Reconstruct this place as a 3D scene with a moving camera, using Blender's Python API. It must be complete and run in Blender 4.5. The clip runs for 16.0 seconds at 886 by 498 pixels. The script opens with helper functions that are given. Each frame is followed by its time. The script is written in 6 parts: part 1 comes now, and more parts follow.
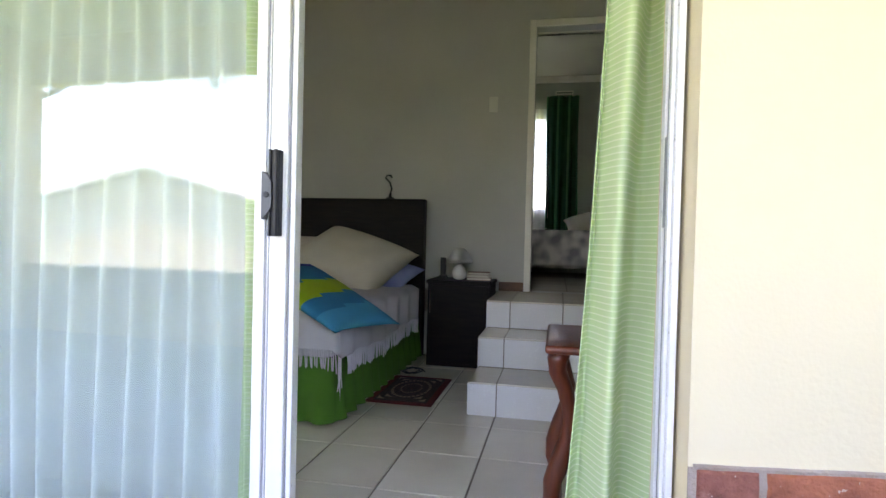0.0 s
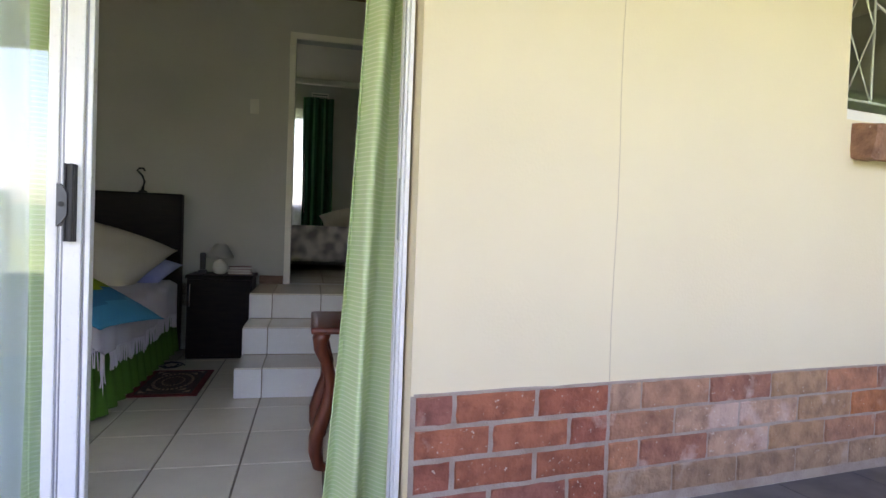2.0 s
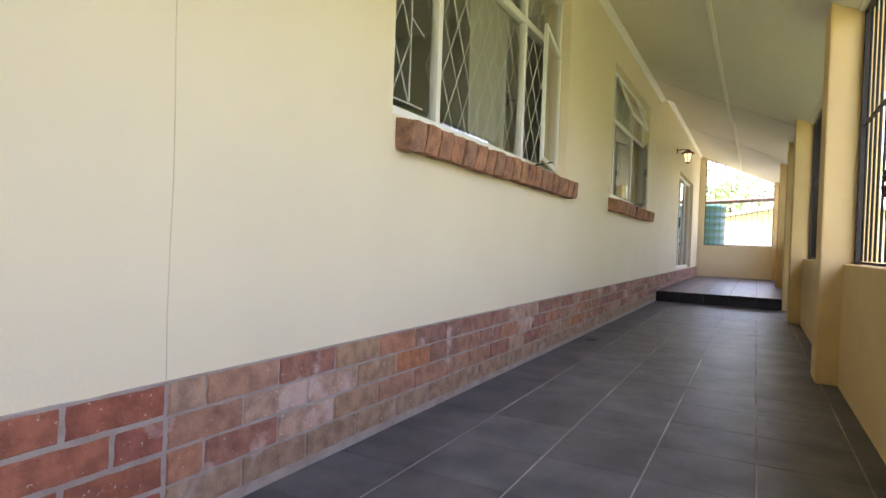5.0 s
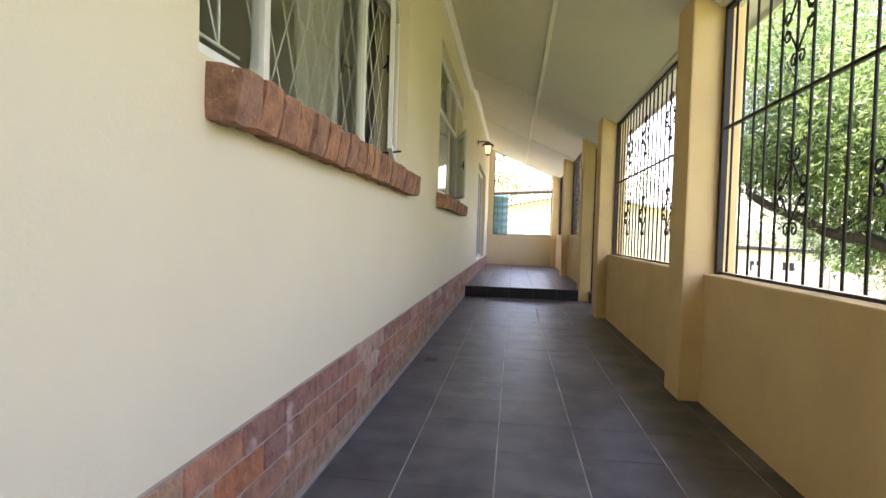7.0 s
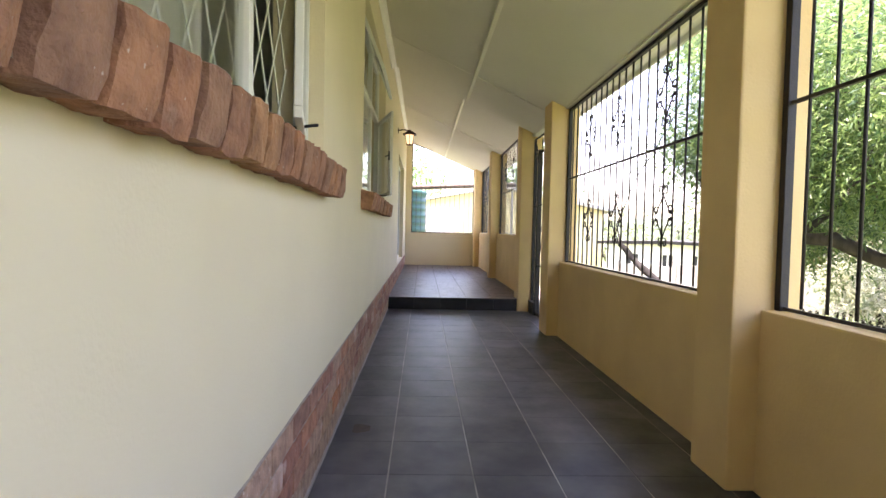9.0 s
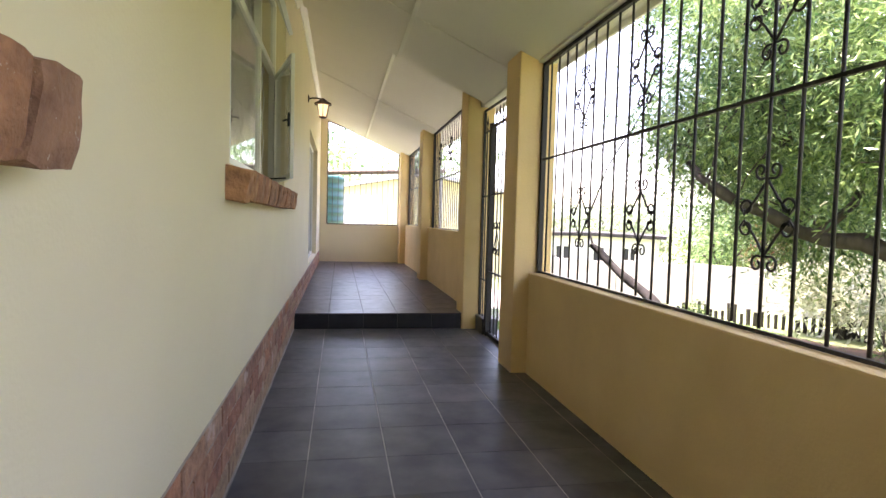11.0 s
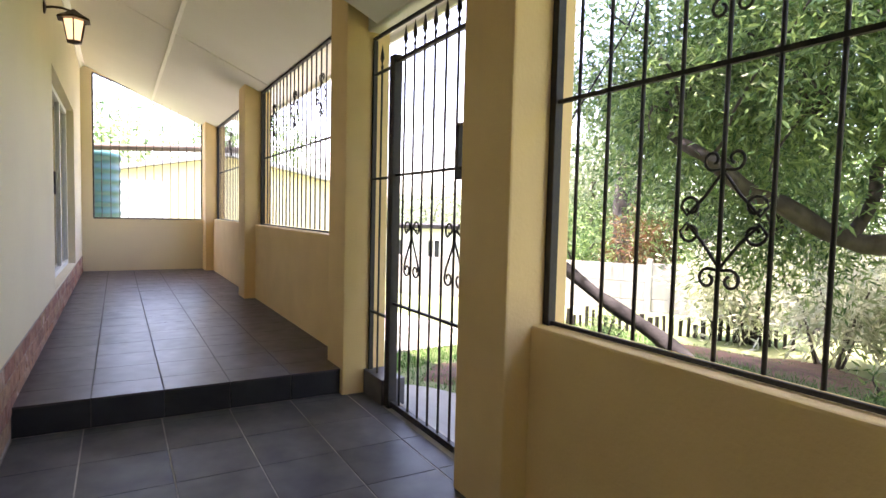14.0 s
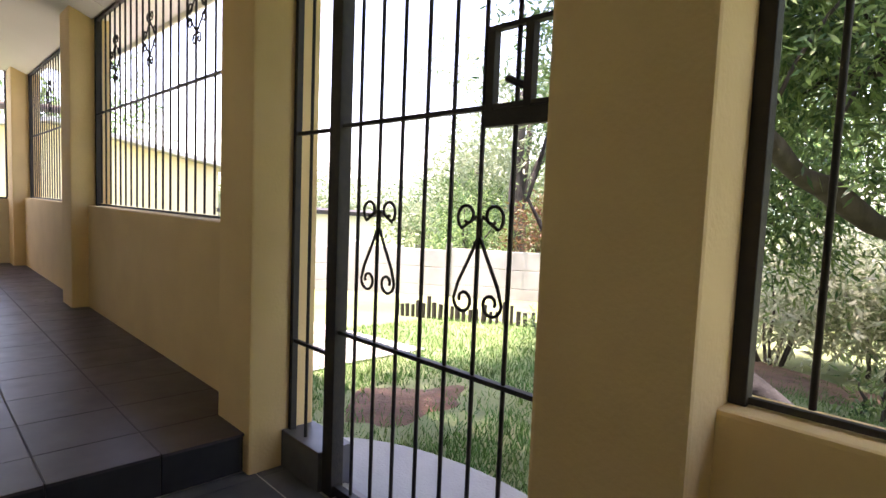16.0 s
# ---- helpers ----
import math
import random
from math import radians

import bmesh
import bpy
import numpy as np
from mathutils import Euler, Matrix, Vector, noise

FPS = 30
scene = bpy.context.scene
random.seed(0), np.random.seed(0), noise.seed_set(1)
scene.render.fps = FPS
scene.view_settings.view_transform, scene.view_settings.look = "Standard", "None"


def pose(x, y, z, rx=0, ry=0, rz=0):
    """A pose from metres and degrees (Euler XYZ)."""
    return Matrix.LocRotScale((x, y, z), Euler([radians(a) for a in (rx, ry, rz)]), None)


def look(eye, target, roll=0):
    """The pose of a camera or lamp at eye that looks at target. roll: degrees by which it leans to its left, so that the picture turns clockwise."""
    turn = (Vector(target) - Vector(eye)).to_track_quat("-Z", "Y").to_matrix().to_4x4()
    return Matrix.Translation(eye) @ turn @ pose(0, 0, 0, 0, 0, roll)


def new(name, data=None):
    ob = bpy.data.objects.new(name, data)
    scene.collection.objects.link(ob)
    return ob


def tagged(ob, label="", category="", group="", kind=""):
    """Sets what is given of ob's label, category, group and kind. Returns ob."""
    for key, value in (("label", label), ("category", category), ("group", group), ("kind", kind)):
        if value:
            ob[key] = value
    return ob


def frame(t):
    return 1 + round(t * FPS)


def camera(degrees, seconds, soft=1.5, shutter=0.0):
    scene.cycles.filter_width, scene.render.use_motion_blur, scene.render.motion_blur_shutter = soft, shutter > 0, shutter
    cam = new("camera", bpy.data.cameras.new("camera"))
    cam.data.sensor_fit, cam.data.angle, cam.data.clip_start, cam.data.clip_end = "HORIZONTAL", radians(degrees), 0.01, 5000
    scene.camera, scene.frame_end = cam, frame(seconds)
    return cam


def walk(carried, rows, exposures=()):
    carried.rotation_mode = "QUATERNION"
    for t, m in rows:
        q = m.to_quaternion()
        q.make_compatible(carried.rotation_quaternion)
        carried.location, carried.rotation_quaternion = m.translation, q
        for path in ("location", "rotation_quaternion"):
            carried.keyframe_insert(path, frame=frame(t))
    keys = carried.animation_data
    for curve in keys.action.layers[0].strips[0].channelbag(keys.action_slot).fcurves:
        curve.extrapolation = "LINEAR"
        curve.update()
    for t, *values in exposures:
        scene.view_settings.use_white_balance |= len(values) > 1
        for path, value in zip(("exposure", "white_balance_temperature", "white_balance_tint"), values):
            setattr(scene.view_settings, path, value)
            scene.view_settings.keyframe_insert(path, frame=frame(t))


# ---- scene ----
cam = camera(75.8, 16.0)
PATH = [
    (0, (-0.239, 0.04, 0.895), (-0.38, 2.034, 0.858), 1.4),
    (0.5, (-0.283, -0.163, 0.913), (-0.197, 1.834, 0.87), 1.8),
    (1, (-0.303, -0.291, 0.929), (-0.036, 1.691, 0.884), 1.9),
    (1.5, (-0.337, -0.401, 0.944), (0.155, 1.536, 0.899), 2.0),
    (2, (-0.352, -0.454, 0.947), (0.349, 1.418, 0.903), 2.1),
    (2.5, (-0.357, -0.485, 0.953), (0.547, 1.298, 0.915), 2.3),
    (3, (-0.349, -0.501, 0.964), (0.711, 1.194, 0.929), 2.4),
    (3.5, (-0.324, -0.504, 0.967), (0.915, 1.066, 0.936), 2.5),
    (4, (-0.297, -0.485, 0.961), (1.123, 0.924, 0.93), 2.6),
    (4.5, (-0.25, -0.435, 0.927), (1.371, 0.736, 0.907), 2.4),
    (5, (-0.177, -0.319, 0.901), (1.575, 0.644, 0.876), 2.1),
    (5.2, (-0.136, -0.231, 0.891), (1.668, 0.632, 0.87), 2.4),
    (7.3, (0.858, 0.5, 1.075), (2.848, 0.692, 1.02), 1.7),
    (7.5, (0.968, 0.569, 1.081), (2.96, 0.732, 1.028), 1.7),
    (8, (1.273, 0.698, 1.133), (3.27, 0.799, 1.073), 1.5),
    (8.5, (1.638, 0.745, 1.173), (3.637, 0.769, 1.11), 1.5),
    (9, (2.045, 0.717, 1.186), (4.043, 0.643, 1.118), 1.3),
    (11.5, (4.392, 0.709, 1.297), (6.344, 0.287, 1.188), 1.5),
    (12, (4.83, 0.705, 1.312), (6.761, 0.197, 1.199), 1.4),
    (12.5, (5.276, 0.735, 1.308), (7.164, 0.087, 1.195), 1.7),
    (13, (5.72, 0.735, 1.318), (7.561, -0.039, 1.208), 1.7),
    (13.5, (6.152, 0.723, 1.324), (7.94, -0.167, 1.209), 1.7),
    (14, (6.576, 0.674, 1.312), (8.309, -0.319, 1.19), 1.4),
    (14.5, (6.995, 0.634, 1.303), (8.659, -0.467, 1.171), 1.8),
    (15, (7.342, 0.567, 1.29), (8.957, -0.603, 1.139), 1.5),
    (15.5, (7.699, 0.469, 1.291), (9.237, -0.799, 1.125), 1.5),
    (16, (8.022, 0.397, 1.26), (9.463, -0.981, 1.103), 2.3),
]
walk(cam, [(t, look(eye, target, roll)) for t, eye, target, roll in PATH],
     [(0.0, 4.24, 7450, 30), (1.5, 3.86, 7450, 33), (3.5, 3.58, 7600, 33), (5.0, 3.47, 7600, 33), (9.0, 3.50, 7350, 33), (12.5, 3.60, 7350, 33), (14.5, 3.36, 7350, 33), (16.0, 3.04, 7350, 33)])

# ---- world, sun and exposure ----
SUN_EL, SUN_AZ = radians(80), radians(18)
world = bpy.data.worlds.new("sky")
scene.world = world
world.use_nodes = True
_wn = world.node_tree
_sky = _wn.nodes.new("ShaderNodeTexSky")
_sky.sky_type = "NISHITA"
_sky.sun_disc = False
_sky.sun_elevation, _sky.sun_rotation = SUN_EL, SUN_AZ
_sky.dust_density = 2.0
_wn.links.new(_sky.outputs[0], _wn.nodes["Background"].inputs[0])
_wn.nodes["Background"].inputs[1].default_value = 0.15
sun = new("sun", bpy.data.lights.new("sun", "SUN"))
sun.data.energy, sun.data.angle, sun.data.color = 2.9, radians(0.6), (1.0, 0.95, 0.87)
sun.matrix_world = look((0, 0, 30), (-math.sin(SUN_AZ) * math.cos(SUN_EL) * 30, -math.cos(SUN_AZ) * math.cos(SUN_EL) * 30, 30 - 30 * math.sin(SUN_EL)))


# ---- materials ----
def mat(name, base, rough=0.6, metal=0.0, second=None, scale=8.0, detail=4.0, amount=0.5, bump=0.0, bump_scale=60.0,
        per_object=0.0, per_island=0.0, spec=0.5, stretch=(1, 1, 1), sheen=0.0, coat=0.0, transmit=0.0, rvar=0.08):
    """A surface with a base colour, cloudy variation towards a second one, fine relief and a chance tone per piece."""
    m = bpy.data.materials.new(name)
    m.use_nodes = True
    nt = m.node_tree
    b = nt.nodes["Principled BSDF"]
    b.inputs["Roughness"].default_value = rough
    b.inputs["Metallic"].default_value = metal
    b.inputs["Specular IOR Level"].default_value = spec
    b.inputs["Coat Weight"].default_value = coat
    b.inputs["Sheen Weight"].default_value = sheen
    b.inputs["Transmission Weight"].default_value = transmit
    co = nt.nodes.new("ShaderNodeTexCoord")
    mp = nt.nodes.new("ShaderNodeMapping")
    mp.inputs["Scale"].default_value = stretch
    geo = nt.nodes.new("ShaderNodeNewGeometry")
    nt.links.new(geo.outputs["Position"], mp.inputs[0])
    n1 = nt.nodes.new("ShaderNodeTexNoise")
    n1.inputs["Scale"].default_value, n1.inputs["Detail"].default_value = scale, detail
    nt.links.new(mp.outputs[0], n1.inputs["Vector"])
    ramp = nt.nodes.new("ShaderNodeMapRange")
    ramp.inputs["From Min"].default_value, ramp.inputs["From Max"].default_value = 0.35, 0.68
    ramp.inputs["To Max"].default_value = amount
    nt.links.new(n1.outputs["Fac"], ramp.inputs["Value"])
    mix = nt.nodes.new("ShaderNodeMix")
    mix.data_type = "RGBA"
    mix.inputs["A"].default_value = (*base, 1)
    mix.inputs["B"].default_value = (*(second or [c * 0.82 for c in base]), 1)
    nt.links.new(ramp.outputs[0], mix.inputs["Factor"])
    col = mix.outputs["Result"]
    for amt, node, sock in ((per_object, "ShaderNodeObjectInfo", "Random"), (per_island, "ShaderNodeNewGeometry", "Random Per Island")):
        if amt:
            src = nt.nodes.new(node)
            mr = nt.nodes.new("ShaderNodeMapRange")
            mr.inputs["To Min"].default_value, mr.inputs["To Max"].default_value = 1 - amt, 1 + amt
            nt.links.new(src.outputs[sock], mr.inputs["Value"])
            hs = nt.nodes.new("ShaderNodeHueSaturation")
            nt.links.new(mr.outputs[0], hs.inputs["Value"])
            nt.links.new(col, hs.inputs["Color"])
            col = hs.outputs[0]
    nt.links.new(col, b.inputs["Base Color"])
    n2 = nt.nodes.new("ShaderNodeTexNoise")
    n2.inputs["Scale"].default_value, n2.inputs["Detail"].default_value = bump_scale, 3.0
    nt.links.new(mp.outputs[0], n2.inputs["Vector"])
    rr = nt.nodes.new("ShaderNodeMapRange")
    rr.inputs["To Min"].default_value, rr.inputs["To Max"].default_value = max(rough - rvar, 0.02), min(rough + rvar, 1)
    nt.links.new(n2.outputs["Fac"], rr.inputs["Value"])
    nt.links.new(rr.outputs[0], b.inputs["Roughness"])
    if bump:
        bp = nt.nodes.new("ShaderNodeBump")
        bp.inputs["Strength"].default_value, bp.inputs["Distance"].default_value = bump, 0.01
        nt.links.new(n2.outputs["Fac"], bp.inputs["Height"])
        nt.links.new(bp.outputs[0], b.inputs["Normal"])
    return m


def glass_mat(name, tint=(0.96, 0.98, 0.97), gloss=0.05):
    m = bpy.data.materials.new(name)
    m.use_nodes = True
    nt = m.node_tree
    out = nt.nodes["Material Output"]
    nt.nodes.remove(nt.nodes["Principled BSDF"])
    tr, gl, mx, fr = (nt.nodes.new("ShaderNodeBsdf" + k) if k in ("Transparent", "Glossy") else nt.nodes.new("ShaderNode" + k)
                      for k in ("Transparent", "Glossy", "MixShader", "LayerWeight"))
    pw, ad = nt.nodes.new("ShaderNodeMath"), nt.nodes.new("ShaderNodeMath")
    pw.operation, ad.operation = "POWER", "ADD"
    pw.inputs[1].default_value, ad.inputs[1].default_value = 4.0, gloss
    nt.links.new(fr.outputs["Facing"], pw.inputs[0])
    nt.links.new(pw.outputs[0], ad.inputs[0])
    tr.inputs[0].default_value = (*tint, 1)
    gl.inputs["Roughness"].default_value = 0.02
    nt.links.new(ad.outputs[0], mx.inputs[0])
    nt.links.new(tr.outputs[0], mx.inputs[1])
    nt.links.new(gl.outputs[0], mx.inputs[2])
    nt.links.new(mx.outputs[0], out.inputs[0])
    return m


def cloth_mat(name, base, second, see=0.0, weave=300.0, stripes=None, rough=0.9, glow=0.35):
    """Cloth: fine weave, light passing through it, and see-through share for nets; stripes = (colour, axis, per metre, width)."""
    m = bpy.data.materials.new(name)
    m.use_nodes = True
    nt = m.node_tree
    b = nt.nodes["Principled BSDF"]
    out = nt.nodes["Material Output"]
    b.inputs["Roughness"].default_value = rough
    geo = nt.nodes.new("ShaderNodeNewGeometry")
    n1 = nt.nodes.new("ShaderNodeTexNoise")
    n1.inputs["Scale"].default_value = 6
    nt.links.new(geo.outputs["Position"], n1.inputs["Vector"])
    mix = nt.nodes.new("ShaderNodeMix")
    mix.data_type = "RGBA"
    mix.inputs["A"].default_value, mix.inputs["B"].default_value = (*base, 1), (*second, 1)
    nt.links.new(n1.outputs["Fac"], mix.inputs["Factor"])
    col = mix.outputs["Result"]
    if stripes:
        sc, axis, freq, width = stripes
        sep = nt.nodes.new("ShaderNodeSeparateXYZ")
        nt.links.new(geo.outputs["Position"], sep.inputs[0])
        mul = nt.nodes.new("ShaderNodeMath")
        mul.operation = "MULTIPLY"
        mul.inputs[1].default_value = freq
        nt.links.new(sep.outputs[axis], mul.inputs[0])
        fra = nt.nodes.new("ShaderNodeMath")
        fra.operation = "FRACT"
        nt.links.new(mul.outputs[0], fra.inputs[0])
        lt = nt.nodes.new("ShaderNodeMath")
        lt.operation = "LESS_THAN"
        lt.inputs[1].default_value = width
        nt.links.new(fra.outputs[0], lt.inputs[0])
        mx = nt.nodes.new("ShaderNodeMix")
        mx.data_type = "RGBA"
        nt.links.new(lt.outputs[0], mx.inputs["Factor"])
        nt.links.new(col, mx.inputs["A"])
        mx.inputs["B"].default_value = (*sc, 1)
        col = mx.outputs["Result"]
    nt.links.new(col, b.inputs["Base Color"])
    n2 = nt.nodes.new("ShaderNodeTexNoise")
    n2.inputs["Scale"].default_value = weave
    nt.links.new(geo.outputs["Position"], n2.inputs["Vector"])
    bp = nt.nodes.new("ShaderNodeBump")
    bp.inputs["Strength"].default_value, bp.inputs["Distance"].default_value = 0.25, 0.003
    nt.links.new(n2.outputs["Fac"], bp.inputs["Height"])
    nt.links.new(bp.outputs[0], b.inputs["Normal"])
    tl = nt.nodes.new("ShaderNodeBsdfTranslucent")
    nt.links.new(col, tl.inputs[0])
    m1 = nt.nodes.new("ShaderNodeMixShader")
    m1.inputs[0].default_value = glow
    nt.links.new(b.outputs[0], m1.inputs[1])
    nt.links.new(tl.outputs[0], m1.inputs[2])
    last = m1
    if see:
        tr = nt.nodes.new("ShaderNodeBsdfTransparent")
        m2 = nt.nodes.new("ShaderNodeMixShader")
        m2.inputs[0].default_value = see
        nt.links.new(m1.outputs[0], m2.inputs[1])
        nt.links.new(tr.outputs[0], m2.inputs[2])
        last = m2
    nt.links.new(last.outputs[0], out.inputs[0])
    return m


def glow_mat(name, colour, strength):
    m = bpy.data.materials.new(name)
    m.use_nodes = True
    b = m.node_tree.nodes["Principled BSDF"]
    b.inputs["Base Color"].default_value = (*colour, 1)
    b.inputs["Emission Color"].default_value = (*colour, 1)
    b.inputs["Emission Strength"].default_value = strength
    return m


M = dict(
    plaster=mat("cream plaster", (0.77, 0.67, 0.465), 0.75, second=(0.72, 0.62, 0.43), scale=1.6, amount=0.6, bump=0.10, bump_scale=90),
    plaster_out=mat("ochre cream plaster", (0.83, 0.60, 0.30), 0.8, second=(0.71, 0.49, 0.235), scale=2.2, amount=0.6, bump=0.18, bump_scale=70),
    ceiling=mat("painted ceiling board", (0.76, 0.73, 0.62), 0.7, second=(0.71, 0.68, 0.57), scale=1.2, amount=0.6, bump=0.04),
    trim=mat("white gloss trim", (0.82, 0.80, 0.72), 0.45, scale=3, amount=0.3),
    brick=mat("red maxi brick", (0.36, 0.12, 0.075), 0.85, second=(0.55, 0.33, 0.25), scale=9, detail=8, amount=0.75, bump=0.5, bump_scale=55, per_object=0.28),
    sill_brick=mat("brown sill brick", (0.36, 0.16, 0.085), 0.8, second=(0.22, 0.10, 0.07), scale=14, detail=8, amount=0.9, bump=0.55, bump_scale=45, per_object=0.3),
    stain=mat("brown stain", (0.055, 0.042, 0.035), 0.7, second=(0.09, 0.07, 0.055), scale=30, amount=0.9),
    joint=mat("plaster joint", (0.62, 0.52, 0.37), 0.9, scale=9, amount=0.5),
    mortar=mat("grey mortar", (0.40, 0.335, 0.29), 0.95, second=(0.31, 0.235, 0.20), scale=14, amount=0.9, bump=0.6, bump_scale=120),
    tile=mat("charcoal floor tile", (0.080, 0.081, 0.096), 0.38, second=(0.155, 0.150, 0.162), scale=4, detail=8, amount=0.9, rvar=0.08, bump=0.008, bump_scale=25, per_object=0.14, spec=0.12),
    tile_up=mat("brown slate tile", (0.040, 0.032, 0.042), 0.33, second=(0.072, 0.058, 0.068), scale=3, detail=8, amount=0.9, rvar=0.10, bump=0.05, bump_scale=9, per_object=0.10, spec=0.30),
    sill_mortar=mat("brown sill mortar", (0.25, 0.16, 0.12), 0.95, second=(0.17, 0.11, 0.085), scale=16, amount=0.8, bump=0.5, bump_scale=110),
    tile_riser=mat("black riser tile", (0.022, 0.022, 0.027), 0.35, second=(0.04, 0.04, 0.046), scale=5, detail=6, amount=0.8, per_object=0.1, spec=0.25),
    grout_up=mat("dirty tile grout", (0.065, 0.055, 0.06), 0.7, second=(0.04, 0.034, 0.038), scale=3, amount=1.0),
    grout=mat("tile grout", (0.50, 0.47, 0.44), 0.9, second=(0.17, 0.16, 0.16), scale=2.2, amount=1.0),
    in_tile=mat("beige ceramic tile", (0.72, 0.67, 0.54), 0.20, second=(0.64, 0.59, 0.47), scale=4, detail=6, amount=0.8, per_object=0.06),
    in_riser=mat("white ceramic tile", (0.74, 0.74, 0.72), 0.25, scale=4, amount=0.3, per_object=0.04),
    in_grout=mat("brown grout", (0.20, 0.165, 0.12), 0.9, scale=6, amount=0.5),
    in_wall=mat("off white wall paint", (0.49, 0.495, 0.46), 0.8, scale=1.5, amount=0.5, bump=0.05),
    frame=mat("white painted steel", (0.78, 0.77, 0.72), 0.4, scale=20, amount=0.25),
    alu=mat("white aluminium", (0.80, 0.81, 0.82), 0.3, scale=20, amount=0.15),
    alu_dark=mat("grey aluminium channel", (0.30, 0.32, 0.36), 0.4, metal=0.3, scale=20, amount=0.3),
    lock=mat("dark grey lock casting", (0.07, 0.075, 0.085), 0.45, metal=0.4, scale=20, amount=0.3),
    rubber=mat("black plastic", (0.015, 0.016, 0.02), 0.55, scale=20, amount=0.3),
    iron=mat("black painted iron", (0.014, 0.012, 0.014), 0.6, second=(0.03, 0.022, 0.018), scale=30, amount=0.7, bump=0.15, bump_scale=120),
    glass=glass_mat("window glass"),
    slide_glass=glass_mat("sliding door glass", (0.92, 0.96, 0.95), 0.07),
    dark_wood=mat("dark stained wood", (0.006, 0.0055, 0.007), 0.55, spec=0.18, second=(0.014, 0.011, 0.010), scale=6, stretch=(1, 1, 8), amount=0.8),
    red_wood=mat("red brown varnished wood", (0.16, 0.035, 0.014), 0.4, second=(0.09, 0.02, 0.01), scale=8, stretch=(6, 6, 1), amount=0.9, coat=0.12),
    linen=cloth_mat("white linen", (0.62, 0.60, 0.62), (0.50, 0.49, 0.54), glow=0.1),
    pillow=cloth_mat("cream pillow cotton", (0.62, 0.58, 0.47), (0.54, 0.50, 0.40), glow=0.1),
    green_skirt=cloth_mat("green valance cloth", (0.07, 0.22, 0.02), (0.05, 0.16, 0.015), glow=0.15),
    teal=cloth_mat("teal cushion cloth", (0.0, 0.20, 0.36), (0.0, 0.16, 0.30), glow=0.05),
    lime=cloth_mat("lime cushion cloth", (0.33, 0.50, 0.01), (0.28, 0.43, 0.01), glow=0.05),
    navy=cloth_mat("blue cushion cloth", (0.02, 0.035, 0.28), (0.015, 0.03, 0.2), glow=0.05),
    pale_blue=cloth_mat("pale blue pillow cotton", (0.42, 0.47, 0.66), (0.16, 0.20, 0.50), glow=0.05),
    sky=cloth_mat("turquoise cushion cloth", (0.02, 0.33, 0.52), (0.02, 0.28, 0.45), glow=0.05),
    curtain=cloth_mat("lime green curtain cloth", (0.66, 0.79, 0.47), (0.60, 0.74, 0.41), stripes=((0.80, 0.87, 0.64), 2, 62.0, 0.22), glow=0.35),
    net=cloth_mat("white net curtain", (0.90, 0.93, 0.92), (0.85, 0.88, 0.87), see=0.14, glow=0.16),
    net_room=cloth_mat("cream net curtain", (0.74, 0.72, 0.62), (0.64, 0.62, 0.53), see=0.12, glow=0.3),
    dark_curtain=cloth_mat("dark green curtain", (0.012, 0.13, 0.07), (0.008, 0.10, 0.05), stripes=((0.10, 0.34, 0.18), 0, 7.0, 0.18), glow=0.15),
    print_cloth=mat("printed bed cover", (0.74, 0.71, 0.66), 0.9, second=(0.16, 0.13, 0.16), scale=9, detail=0.5, amount=0.75),
    rug=mat("dark red rug pile", (0.18, 0.02, 0.016), 0.95, second=(0.10, 0.012, 0.012), scale=40, amount=0.8, bump=0.5, bump_scale=300),
    rug_dark=mat("black rug pile", (0.02, 0.015, 0.015), 0.95, second=(0.12, 0.05, 0.04), scale=45, amount=0.9, bump=0.5, bump_scale=300),
    rug_cream=mat("cream rug pile", (0.36, 0.26, 0.18), 0.95, scale=45, amount=0.8, bump=0.5, bump_scale=300),
    china=mat("white ceramic", (0.66, 0.66, 0.60), 0.2, scale=6, amount=0.2, coat=0.3),
    shade=cloth_mat("white lamp shade cloth", (0.60, 0.60, 0.57), (0.54, 0.54, 0.5), glow=0.4),
    red_cover=mat("dark red book cover", (0.14, 0.01, 0.02), 0.5),
    paper=mat("page paper", (0.6, 0.58, 0.52), 0.9),
    chrome=mat("chrome", (0.6, 0.6, 0.6), 0.15, metal=1.0, scale=20, amount=0.1),
    wood=mat("brown skirting wood", (0.20, 0.10, 0.05), 0.5, second=(0.13, 0.065, 0.03), scale=8, stretch=(1, 8, 8), amount=0.8),
    bulb=glow_mat("warm lantern glow", (1.0, 0.74, 0.40), 0.16),
    lantern=mat("bronze lantern metal", (0.07, 0.04, 0.02), 0.4, metal=0.6, scale=20, amount=0.6),
    tank=mat("green tank plastic", (0.003, 0.070, 0.058), 0.45, second=(0.005, 0.085, 0.070), scale=3, amount=0.6),
)


